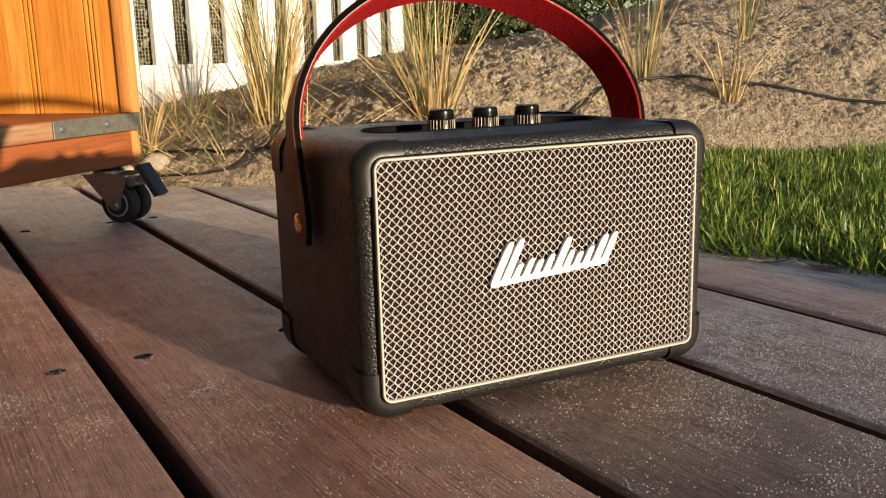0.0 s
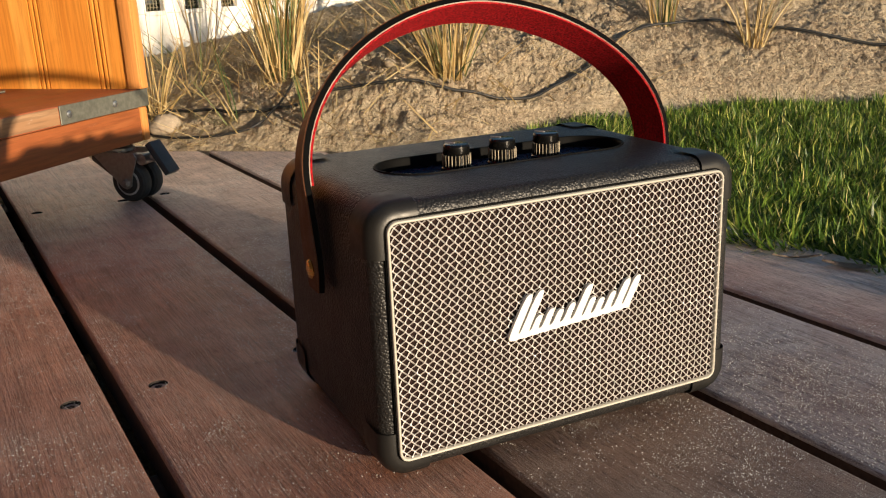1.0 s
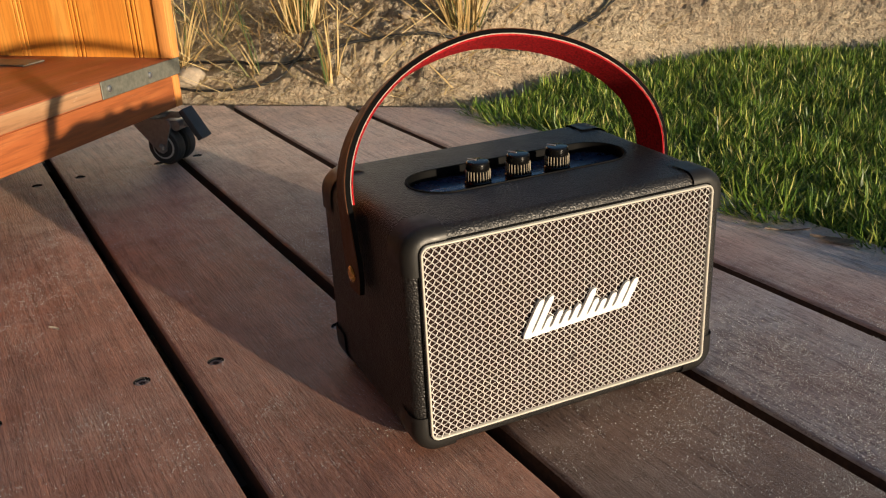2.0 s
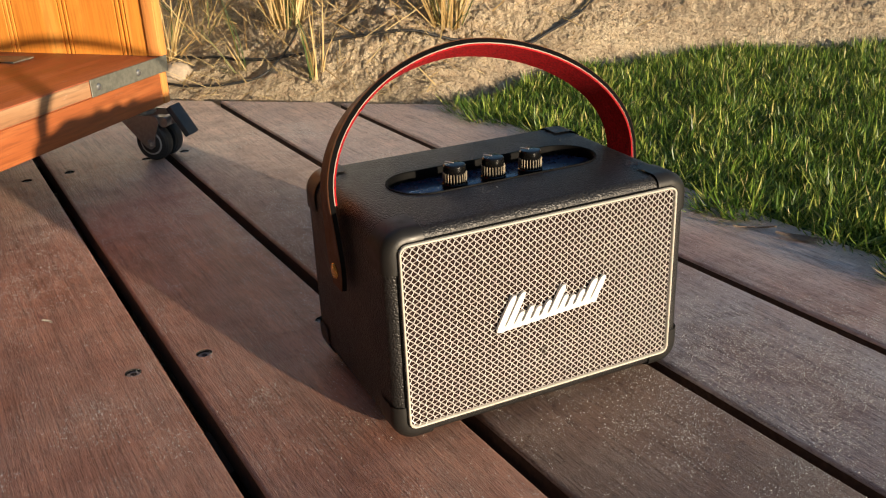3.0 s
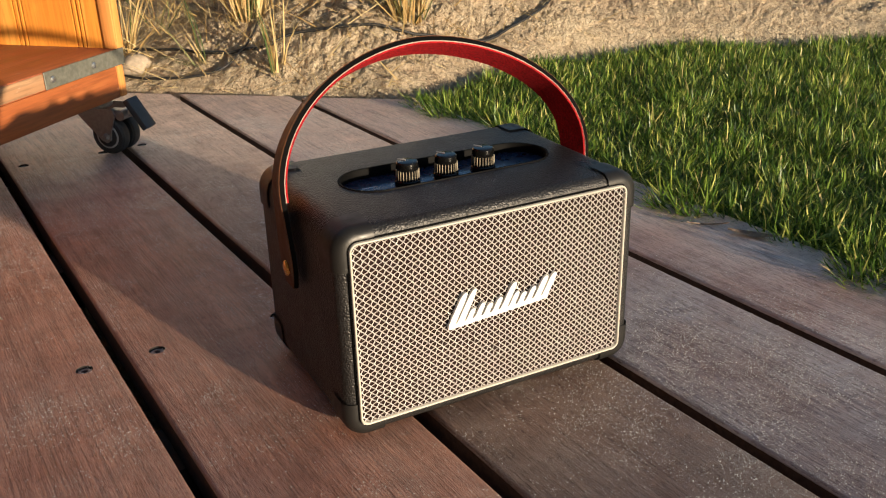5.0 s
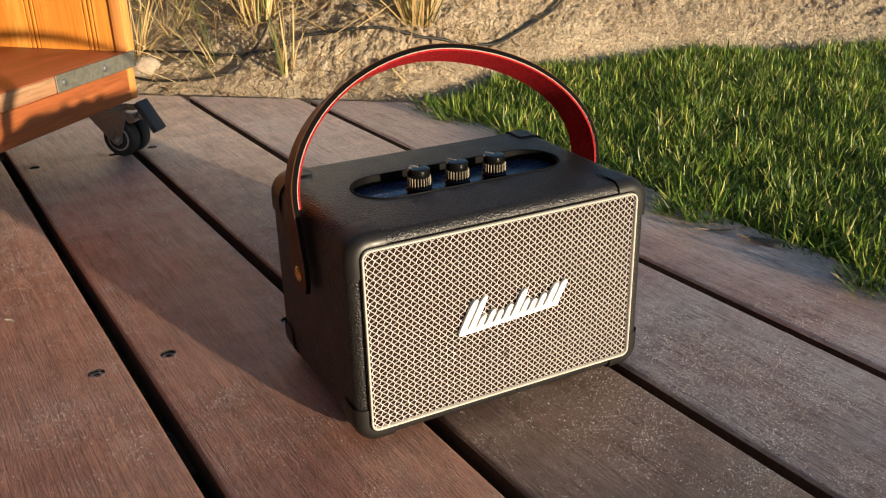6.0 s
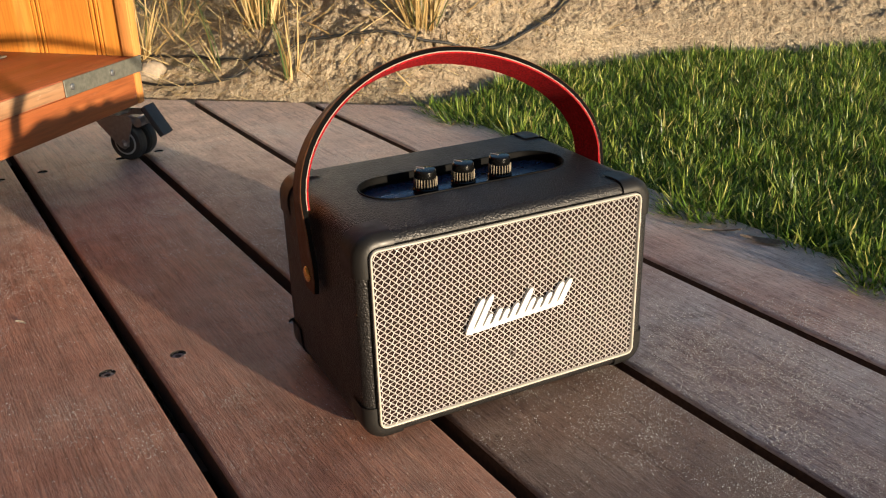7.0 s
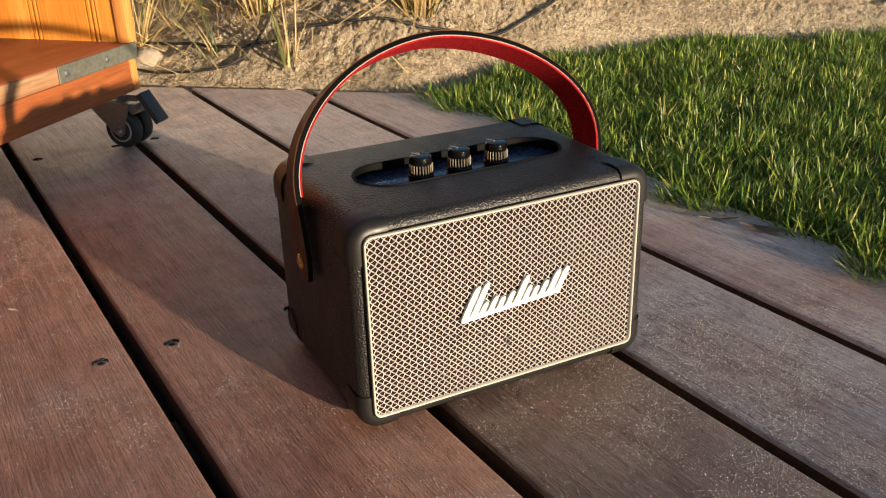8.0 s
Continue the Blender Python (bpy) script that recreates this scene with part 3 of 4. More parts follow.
# emblem: one plain comb of slanting bars of uneven height
def emblem():
    tall = {0: 0.0255, 1: 0.0262, 6: 0.0215, 10: 0.0185, 11: 0.0190}

    def foot(x):
        return 0.0737 + 0.060 * (x - 0.06)

    top, low = [], []
    for i in range(12):
        x = 0.0655 + 0.0071 * i
        h, w = tall.get(i, 0.0110 + 0.002 * (i % 2)), 0.0044 + (0.0008 if i in tall else 0)
        z = foot(x) + 0.0032
        top += [(x + 0.0016, z), (x + 0.52 * h, z + h - 0.0032), (x + w + 0.52 * h, z + h - 0.0032), (x + w + 0.0016, z)]
        low += [(x + 0.3 * w, foot(x)), (x + w, foot(x) - 0.0004)]
    outline = low + top[::-1]
    for _ in range(2):
        outline = [(a[0] * k + b[0] * (1 - k), a[1] * k + b[1] * (1 - k)) for a, b in zip(outline, outline[1:] + outline[:1]) for k in (0.8, 0.2)]
    bm = bmesh.new()
    f = bm.faces.new([bm.verts.new((x, -0.0042, z)) for x, z in outline])
    g = bmesh.ops.extrude_face_region(bm, geom=[f])
    bmesh.ops.translate(bm, vec=(0, -0.0020, 0), verts=[v for v in g["geom"] if isinstance(v, bmesh.types.BMVert)])
    bmesh.ops.triangulate(bm, faces=[f for f in bm.faces if len(f.verts) > 4])
    bmesh.ops.recalc_face_normals(bm, faces=bm.faces[:])
    return bm


part("emblem", emblem(), M_WHITE, SPK, "white slanting maker's emblem")

# handle: a leather strap bent over the top
HY, HW = 0.0800, 0.0145


def strap_line(off=0.0):
    """The strap's middle line in x, z, from one rivet end over the top to the other."""
    pts = []
    xl, xr, zs, top = BX0 - 0.0050 - off, BX1 + 0.0040 + off, 0.160, 0.2515 + off
    for z in np.linspace(0.096, zs, 7)[:-1]:
        pts.append((xl, z))
    for a in np.linspace(math.pi, 0, 41):
        c, s = math.cos(a), math.sin(a)
        pts.append(((xl + xr) / 2 + (xr - xl) / 2 * math.copysign(abs(c) ** 1.1, c) - 0.012 * s * s, zs + (top - zs) * s))
    for z in np.linspace(zs, 0.096, 7)[1:]:
        pts.append((xr, z))
    return pts


def strap(inner, outer, hw, lo=0, hi=None):
    """A layer of the strap between two heights above its middle line; the strap leans back and turns its front edge up."""
    bm = bmesh.new()
    line = [Vector((x, 0, z)) for x, z in strap_line()]
    total, rings = len(line), []
    for i in list(range(total))[lo:hi]:
        d = (line[min(i + 1, total - 1)] - line[max(i - 1, 0)]).normalized()
        out = Vector((-d.z, 0, d.x))
        up = (line[i].z - 0.108) / 0.143
        turn = radians(25) * max(up, 0) ** 1.3
        k = min(i, total - 1 - i)
        w = hw * (0.62 + 0.38 * min(k / 2.0, 1) ** 0.5)
        across = Vector((0, math.cos(turn), 0)) - out * math.sin(turn)
        above = out * math.cos(turn) + Vector((0, math.sin(turn), 0))
        mid = line[i] + Vector((0, HY + 0.022 * up, 0))
        a, b = mid + above * inner, mid + above * outer
        rings.append([a - across * w, b - across * (w - 0.0007), b + across * (w - 0.0007), a + across * w])
    loft(bm, rings)
    bmesh.ops.recalc_face_normals(bm, faces=bm.faces[:])
    return bm


smooth(part("strap", strap(0.0006, 0.0034, HW), M_STRAP, SPK, "dark leather carrying strap"), 40)
smooth(part("strap_edge", strap(-0.0004, 0.0027, HW + 0.0007), M_STRAP_EDGE, SPK, "black painted strap edge"), 40)
smooth(part("stitching", strap(-0.0010, -0.0003, HW + 0.0007, 6, -3), M_SEAM, SPK, "cream seam along the strap"), 40)
smooth(part("lining", strap(-0.0024, -0.0007, HW + 0.0001, 6, -3), M_VELVET, SPK, "red velvet lining of the strap"), 40)
for x, a in ((BX0 - 0.0082, -90), (BX1 + 0.0082, 90)):
    bm = bmesh.new()
    lathe(bm, [(0.0058, -0.0005), (0.0060, 0.0008), (0.0052, 0.0018), (0.0030, 0.0024), (0.0008, 0.0025)], 28, pose(x, HY, 0.1085, 0, a, 0))
    smooth(part("rivet", bm, M_BRASS, SPK, "polished brass strap rivet"), 40)

# knobs and small controls
for x in (0.0800, 0.1125, 0.1450):
    at = (x, 0.0795, 0.1541)
    bm = bmesh.new()
    lathe(bm, [(0.0098, 0.0), (0.0097, 0.0040), (0.0091, 0.0048), (0.0083, 0.0122), (0.0084, 0.0128), (0.0086, 0.0134), (0.0083, 0.0176), (0.0076, 0.0186), (0.0066, 0.0188)], 40, Matrix.Translation(at))
    knob = smooth(part("knob", bm, M_GLOSS, SPK, "glossy black knob with brass ribs"), 30)
    for k in range(24):
        bm = bmesh.new()
        box(bm, -0.00028, 0.00028, 0.0076, 0.0091, 0.0050, 0.0124, 0.0002, 1, Matrix.Translation(at) @ pose(0, 0, 0, 0, 0, k * 360 / 24))
        part("rib", bm, M_RIB, knob)
    bm = bmesh.new()
    box(bm, -0.0006, 0.0006, 0.001, 0.0086, 0.0187, 0.0193, 0.0002, 1, Matrix.Translation(at) @ pose(0, 0, 0, 0, 0, 28))
    part("pointer", bm, M_WIRE, knob)
bm = bmesh.new()
lathe(bm, [(0.0042, 0.0), (0.0042, 0.0012), (0.0030, 0.0014), (0.0024, 0.0004)], 24, Matrix.Translation((0.0520, 0.0745, 0.1539)))
smooth(part("socket", bm, M_ZINC, SPK, "small steel-rimmed jack socket"), 40)
for x, y, w in ((0.052, 0.088, 0.011), (0.069, 0.072, 0.002), (0.096, 0.0705, 0.002), (0.127, 0.0705, 0.002)):
    bm = bmesh.new()
    box(bm, x - w / 2, x + w / 2, y - 0.0004, y + 0.0004, 0.1540, 0.1542)
    part("print_mark", bm, M_WHITE, SPK, "tiny unreadable white print")
for x in (0.012, 0.21):
    for y in (0.02, 0.135):
        bm = bmesh.new()
        lathe(bm, [(0.009, 0.0), (0.010, 0.001), (0.010, 0.006)], 24, Matrix.Translation((x, y, 0.0)))
        part("foot", bm, M_RUBBER, SPK, "black rubber foot")

# ---------------------------------------------------------------- cart
U, V = Vector((-0.755, -0.656, 0)), Vector((-0.656, 0.755, 0))
CART_M = Matrix(((U.x, V.x, 0, 0.060), (U.y, V.y, 0, 0.822), (0, 0, 1, 0), (0, 0, 0, 1)))
# local axes: x along the side with the bracket, y across, both away from the near corner
CART = thing("wooden_trolley", CART_M, "orange-stained wooden box trolley with scuffed base on castors", "trolley")
bm = bmesh.new()
box(bm, -0.0145, 0.62, 0.0, 0.50, 0.1230, 0.1465, 0.0025, 2)
smooth(part("platform", bm, M_REDWOOD, CART, "red-stained plywood platform"), 40)
bm = bmesh.new()
box(bm, 0.153, 0.60, -0.0012, 0.0005, 0.125, 0.1448, 0.0004, 1)
part("worn_edge", bm, M_RAWWOOD, CART, "scuffed bare wood edge strip")
for y0 in (0.003, 0.46):
    bm = bmesh.new()
    box(bm, 0.001, 0.61, y0, y0 + 0.04, 0.0785, 0.1226, 0.002, 2)
    smooth(part("side_rail", bm, M_RUSTWOOD, CART, "rust-orange rail under the platform"), 40)
bm = bmesh.new()
box(bm, -0.0135, 0.152, -0.0022, -0.0002, 0.1240, 0.1462, 0.0006, 1)
br = part("bracket", bm, M_GREYPLATE, CART, "dull grey metal edge plate")
for x in (0.055, 0.138):
    bm = bmesh.new()
    lathe(bm, [(0.0046, 0.0), (0.0042, 0.0012), (0.0022, 0.0022)], 16, pose(x, -0.0022, 0.1352, 90, 0, 0))
    smooth(part("screw", bm, M_ZINC, br, "bright screw head"), 40)
bm = bmesh.new()
box(bm, -0.0135, -0.0002, 0.002, 0.498, 0.0786, 0.1227, 0.002, 2)
smooth(part("end_rail", bm, M_PALEPINE, CART, "orange end board of the base"), 40)
bm = bmesh.new()
box(bm, 0.035, 0.075, 0.185, 0.26, 0.1467, 0.1490, 0.0006, 1)
part("top_bracket", bm, M_GREYPLATE, CART, "grey metal plate lying on the platform")


def bead_panel():
    """A tongue-and-groove wall: a profile of boards, joints and beads pulled upright."""
    prof, y = [], 0.0
    joints = [0.058, 0.155, 0.252, 0.349, 0.446]
    prof.append((0.0, 0.0))
    for j in joints:
        for o, d in ((-0.0142, 0.0), (-0.0135, -0.008), (-0.0118, -0.008), (-0.0110, 0.0), (-0.0075, 0.0), (-0.0066, -0.009), (-0.0045, -0.009), (-0.0036, 0.0), (0.0005, 0.0), (0.0013, -0.008), (0.0029, -0.008), (0.0036, 0.0)):
            prof.append((d, j + o))
    prof.append((0.0, 0.52))
    prof += [(-0.014, 0.52), (-0.014, 0.0)]
    bm = bmesh.new()
    loft(bm, [[(x - 0.0006, y + 0.0005, z) for x, y in prof] for z in (0.1467, 0.45, 0.80)])
    bmesh.ops.recalc_face_normals(bm, faces=bm.faces[:])
    return bm


part("panel", bead_panel(), M_ORANGE, CART, "orange-stained beaded board wall")
bm = bmesh.new()
box(bm, -0.0145, -0.0008, -0.0035, 0.0003, 0.1467, 0.80, 0.001, 2)
smooth(part("corner_post", bm, M_PALEPINE, CART, "pale orange corner board"), 40)
bm = bmesh.new()
box(bm, -0.0004, 0.0030, -0.0035, 0.0150, 0.1467, 0.80, 0.0012, 2)
smooth(part("edge_strip", bm, M_PALEPINE, CART, "pale pine strip along the panel edge"), 40)


def castor(m):
    c = new("castor")
    c.parent = CART
    c.matrix_local = m
    c["label"] = "swivel castor with grey tyre and foot brake"
    # local: z up, x along the axle, y along the roll
    bm = bmesh.new()
    lathe(bm, [(0.018, 0.064), (0.021, 0.066), (0.021, 0.070), (0.016, 0.0755)], 28)
    smooth(part("swivel_head", bm, M_ZINC, c), 40)
    bm = bmesh.new()
    box(bm, -0.026, 0.026, -0.026, 0.026, 0.0755, 0.0783, 0.001, 1)
    part("plate", bm, M_ZINC, c)
    for sx in (-1, 1):
        bm = bmesh.new()
        pts = [(0.026, 0.067), (-0.040, 0.067), (-0.044, 0.060), (-0.034, 0.036), (-0.031, 0.022), (-0.024, 0.018), (-0.017, 0.021)]
        vs = [bm.verts.new((sx * 0.0225, y, z)) for y, z in pts]
        f = bm.faces.new(vs)
        g = bmesh.ops.extrude_face_region(bm, geom=[f])
        bmesh.ops.translate(bm, vec=(sx * 0.002, 0, 0), verts=[v for v in g["geom"] if isinstance(v, bmesh.types.BMVert)])
        bmesh.ops.recalc_face_normals(bm, faces=bm.faces[:])
        part("fork", bm, M_ZINC, c, "galvanised fork plate")
    for ox in (-0.0125, 0.0125):
        w = pose(ox, -0.024, 0.027, 0, 90, 0)
        bm = bmesh.new()
        lathe(bm, [(0.017, -0.0085), (0.0235, -0.0085), (0.0262, -0.0060), (0.027, -0.002), (0.027, 0.002), (0.0262, 0.0060), (0.0235, 0.0085), (0.017, 0.0085)], 40, w)
        wheel = smooth(part("wheel", bm, M_TYRE, c, "dark grey rubber wheel"), 30)
        bm = bmesh.new()
        lathe(bm, [(0.0158, -0.0092), (0.0175, -0.0090), (0.0175, 0.0090), (0.0158, 0.0092)], 36, w)
        smooth(part("rim", bm, M_RIM, wheel), 30)
        bm = bmesh.new()
        lathe(bm, [(0.010, -0.0100), (0.0150, -0.0096), (0.0150, 0.0096), (0.010, 0.0100)], 30, w)
        smooth(part("hub_disc", bm, M_TYRE, wheel), 30)
    w = pose(0, -0.024, 0.027, 0, 90, 0)
    bm = bmesh.new()
    lathe(bm, [(0.0030, -0.0290), (0.0058, -0.0272), (0.0058, 0.0272), (0.0030, 0.0290)], 6, w)
    part("axle_bolt", bm, M_ZINC, c)
    bm = bmesh.new()
    box(bm, -0.011, 0.013, -0.0045, 0.0045, -0.024, 0.024, 0.0012, 2, pose(0, -0.068, 0.058, -33, 0, 0))
    lever = smooth(part("brake_lever", bm, M_BRAKE, c, "blue-grey plastic brake pedal"), 40)
    bm = bmesh.new()
    tube(bm, [(-0.020, -0.048, 0.058), (0.020, -0.048, 0.058)], 0.0075, 16)
    box(bm, -0.009, 0.009, -0.064, -0.02, 0.054, 0.062, 0.002, 2)
    smooth(part("brake_arm", bm, M_ZINC, lever), 40)
    return c


castor(pose(0.0035, 0.043, 0, 0, 0, 0))
castor(pose(0.55, 0.05, 0, 0, 0, 30))
castor(pose(0.06, 0.44, 0, 0, 0, -20))
castor(pose(0.55, 0.44, 0, 0, 0, 10))

# ---------------------------------------------------------------- fence
FA, FD = Vector((0.387, 2.10, 0)), Vector((0.9315, 0.3637, 0))
FENCE = thing("picket_fence", Matrix(((FD.x, -FD.y, 0, FA.x), (FD.y, FD.x, 0, FA.y), (0, 0, 1, 0), (0, 0, 0, 1))), "white painted picket fence with wire mesh behind, foot in sand", "fence")
bm = bmesh.new()
box(bm, -0.75, 1.2, 0.0, 0.022, 0.02, 0.206, 0.004, 2)
part("kick_board", bm, M_PICKET, FENCE, "white kick board")
bm = bmesh.new()
box(bm, -0.75, 1.2, 0.024, 0.06, 0.80, 0.88, 0.004, 2)
part("rail", bm, M_PICKET, FENCE, "white fence rail")
for k in range(-6, 9):
    bm = bmesh.new()
    x = 0.074 + 0.124 * k + rnd.uniform(-0.004, 0.004)
    box(bm, x - 0.034, x + 0.034, -0.003, 0.0195, 0.204, 0.98, 0.003, 1, pose(0, 0, 0, 0, rnd.uniform(-0.3, 0.3), 0))
    part("picket", bm, M_PICKET, FENCE)
    bm = bmesh.new()
    box(bm, x + 0.030, x + 0.094, -0.006, 0.018, 0.200, 0.2115, 0.002, 1)
    part("sill_block", bm, M_PICKET, FENCE)
wv, wf = [], []


def bar(a, b, r):
    n = len(wv)
    a, b = Vector(a), Vector(b)
    s = Vector((0, 0, 1)) if abs((b - a).x) > 0.01 else Vector((1, 0, 0))
    t = Vector((0, 1, 0))
    for p in (a, b):
        for i, j in ((1, 1), (-1, 1), (-1, -1), (1, -1)):
            wv.append(tuple(p + s * r * i + t * r * j))
    for i in range(4):
        wf.append((n + i, n + (i + 1) % 4, n + 4 + (i + 1) % 4, n + 4 + i))


for i in range(181):
    bar((-0.6 + i * 0.010, 0.03, 0.2), (-0.6 + i * 0.010, 0.03, 0.95), 0.0011)
for i in range(74):
    bar((-0.6, 0.032, 0.21 + i * 0.010), (1.2, 0.032, 0.21 + i * 0.010), 0.0011)
place("wire_mesh", arrays("wire_mesh", np.array(wv), None, np.array(wf)), M_MESHWIRE, FENCE, "square wire mesh behind the pickets")["kind"] = "stuff"


# ---------------------------------------------------------------- plants
def blades(rng, base, height, lean_dir, lean, curl, width, levels=4):
    """Tapered curved grass blades; arrays of one entry a blade."""
    n = len(base)
    side = np.stack([-np.sin(lean_dir + 1.2 * rng.standard_normal(n)), np.cos(lean_dir + 1.2 * rng.standard_normal(n)), np.zeros(n)], 1)
    side /= np.linalg.norm(side, axis=1, keepdims=True)
    fwd = np.stack([np.cos(lean_dir), np.sin(lean_dir), np.zeros(n)], 1)
    pts, p, ang = [], base.copy(), lean.copy()
    for k in range(levels + 1):
        w = width * (1 - (k / levels) ** 1.6)
        if k < levels:
            pts += [p - side * w[:, None] / 2, p + side * w[:, None] / 2]
        else:
            pts.append(p)
        step = (height / levels)[:, None]
        p = p + step * (fwd * np.sin(ang)[:, None] + np.array([0, 0, 1.0]) * np.cos(ang)[:, None])
        ang = ang + curl / levels
    per = 2 * levels + 1
    verts = np.stack(pts, 1).reshape(-1, 3)
    o = (np.arange(n) * per)[:, None]
    quads = np.concatenate([o + np.array([[2 * k, 2 * k + 1, 2 * k + 3, 2 * k + 2]]) for k in range(levels - 1)], 0)
    tri = o + np.array([[2 * levels - 2, 2 * levels - 1, 2 * levels]])
    return verts, tri, quads


def lawn():
    """Small tussocks whose blades fan outwards and droop, thinning with distance; the rim hangs over the deck."""
    rng = np.random.default_rng(11)
    cx, cy = rng.uniform(0.50, 2.4, 48000), rng.uniform(-0.5, 0.95, 48000)
    wob = 0.018 * np.sin(cy * 23) + 0.012 * np.sin(cy * 51 + 1)
    inside = (beyond(cx, cy) < -0.004 + 0.02 * np.sin(cx * 17)) & (cx > 0.530 + wob)
    far = np.hypot(cx - 0.6, cy - 0.2)
    keep = inside & (rng.uniform(0, 1, len(cx)) < np.clip(1.0 - 0.30 * far, 0.35, 1))
    cx, cy = cx[keep], cy[keep]
    count = rng.integers(9, 19, len(cx))
    size = np.repeat(rng.uniform(0.65, 1.25, len(cx)) * (1.0 + 0.55 * lumps(cx, cy, 30, 21)), count)
    sway = np.repeat(rng.uniform(0, 6.283, len(cx)), count)
    x, y = np.repeat(cx, count), np.repeat(cy, count)
    n = len(x)
    az = np.where(rng.uniform(0, 1, n) < 0.4, sway + 0.6 * rng.standard_normal(n), rng.uniform(0, 6.283, n))
    rim = np.clip(1 - (x - 0.53) / 0.05, 0, 1)
    az = np.where(rng.uniform(0, 1, n) < rim * 0.7, math.pi + 0.8 * rng.standard_normal(n), az)
    out = 0.007 * np.sqrt(rng.uniform(0, 1, n))
    base = np.stack([x + out * np.cos(az), y + out * np.sin(az), np.full(n, -0.008)], 1)
    h = rng.uniform(0.012, 0.036, n) * size * (1 + 0.3 * rim)
    lean = np.where(rng.uniform(0, 1, n) < 0.78, rng.normal(1.12, 0.28, n), rng.normal(0.6, 0.3, n)) + 0.2 * rim
    return arrays("lawn", *blades(rng, base, h, az, lean, rng.uniform(-0.7, 0.9, n), rng.uniform(0.0018, 0.0036, n), 4))


tagged(smooth(place("lawn", lawn(), M_LAWN), 180), "short green lawn grass with a few straw blades", "grass", kind="stuff")


def far_lawn():
    rng = np.random.default_rng(12)
    x, y = rng.uniform(0.56, 7.0, 150000), rng.uniform(-3.0, 0.7, 150000)
    near = (x < 2.38) & (y > -0.48)
    k = (beyond(x, y) < -0.02) & ~near & (y > -2.6 - 0.137 * (x - 0.55))
    x, y = x[k], y[k]
    n = len(x)
    base = np.stack([x, y, np.full(n, -0.008)], 1)
    return arrays("lawn", *blades(rng, base, rng.uniform(0.02, 0.05, n), rng.uniform(0, 6.283, n), np.abs(rng.normal(0.6, 0.5, n)), rng.uniform(0.1, 1.2, n), rng.uniform(0.005, 0.011, n), 2))


tagged(smooth(place("lawn", far_lawn(), M_LAWN), 180), "green lawn grass running on past the terrace", "grass", kind="stuff")
bm = bmesh.new()
soil = [(0.552, -2.6), (8, -3.62)] + EDGE[:0:-1][1:]
f = bm.faces.new([bm.verts.new((x, y, -0.006)) for x, y in soil])
if f.normal.z < 0:
    bmesh.ops.reverse_faces(bm, faces=[f])
g = bmesh.ops.extrude_face_region(bm, geom=[f])
bmesh.ops.translate(bm, vec=(0, 0, -0.05), verts=[v for v in g["geom"] if isinstance(v, bmesh.types.BMVert)])
bmesh.ops.recalc_face_normals(bm, faces=bm.faces[:])
tagged(part("lawn_soil", bm, M_SOIL), "dark soil and thatch under the lawn", "soil", kind="structure")


def tuft(seed, x, y, dry, green, tall, spread, reach=0.02, lean_to=None, label="dry clump of straw-coloured dune grass in the sand"):
    """A clump of beach grass: stiff straw blades and a few green ones out of one root."""
    rng = np.random.default_rng(seed)
    z = float(ground_z(x, y))
    t = thing("dune_grass", pose(x, y, z), label, "grass clump", "dune grass clumps")
    for nm, n, mat, f in (("dry_blades", dry, M_STRAW, 1.0), ("green_blades", green, M_GREEN, 1.1)):
        if not n:
            continue
        r, a = reach * np.sqrt(rng.uniform(0, 1, n)), rng.uniform(0, 6.283, n)
        base = np.stack([r * np.cos(a), r * np.sin(a), np.full(n, -0.015)], 1)
        az = a + 0.5 * rng.standard_normal(n) if lean_to is None else lean_to + 0.6 * rng.standard_normal(n)
        lean = np.abs(rng.normal(0, spread, n))
        me = arrays(nm, *blades(rng, base, tall * f * rng.uniform(0.45, 1.1, n), az, lean, rng.uniform(-0.1, 0.8, n), rng.uniform(0.0022, 0.0048, n), 5))
        smooth(place(nm, me, mat, t), 180)
    return t


tuft(1, 0.205, 1.385, 34, 6, 0.22, 0.38)
tuft(2, 0.432, 1.29, 78, 16, 0.42, 0.22, 0.035)
tuft(3, 0.395, 1.072, 13, 7, 0.19, 0.13, 0.014)
tuft(4, 0.672, 1.055, 70, 26, 0.34, 0.36, 0.03)
tuft(5, 1.40, 0.985, 46, 3, 0.22, 0.38, 0.02)
tuft(6, 1.30, 1.16, 26, 14, 0.36, 0.16, 0.025)
tuft(7, 1.75, 1.25, 14, 10, 0.32, 0.2, 0.02)
tuft(8, 0.30, 1.20, 3, 8, 0.20, 0.5, 0.012, 2.4, "thin green dune grass leaning over the deck edge")
tuft(9, 0.62, 1.75, 30, 30, 0.42, 0.3, 0.05)
tuft(10, 0.36, 1.62, 12, 6, 0.30, 0.6, 0.04)
tuft(12, 0.30, 1.47, 9, 4, 0.30, 0.75, 0.03)
tuft(13, 0.52, 1.48, 10, 6, 0.34, 0.5, 0.04)
tuft(14, 0.15, 1.50, 12, 4, 0.24, 0.6, 0.03)
tuft(11, 1.05, 1.75, 20, 30, 0.40, 0.3, 0.04)


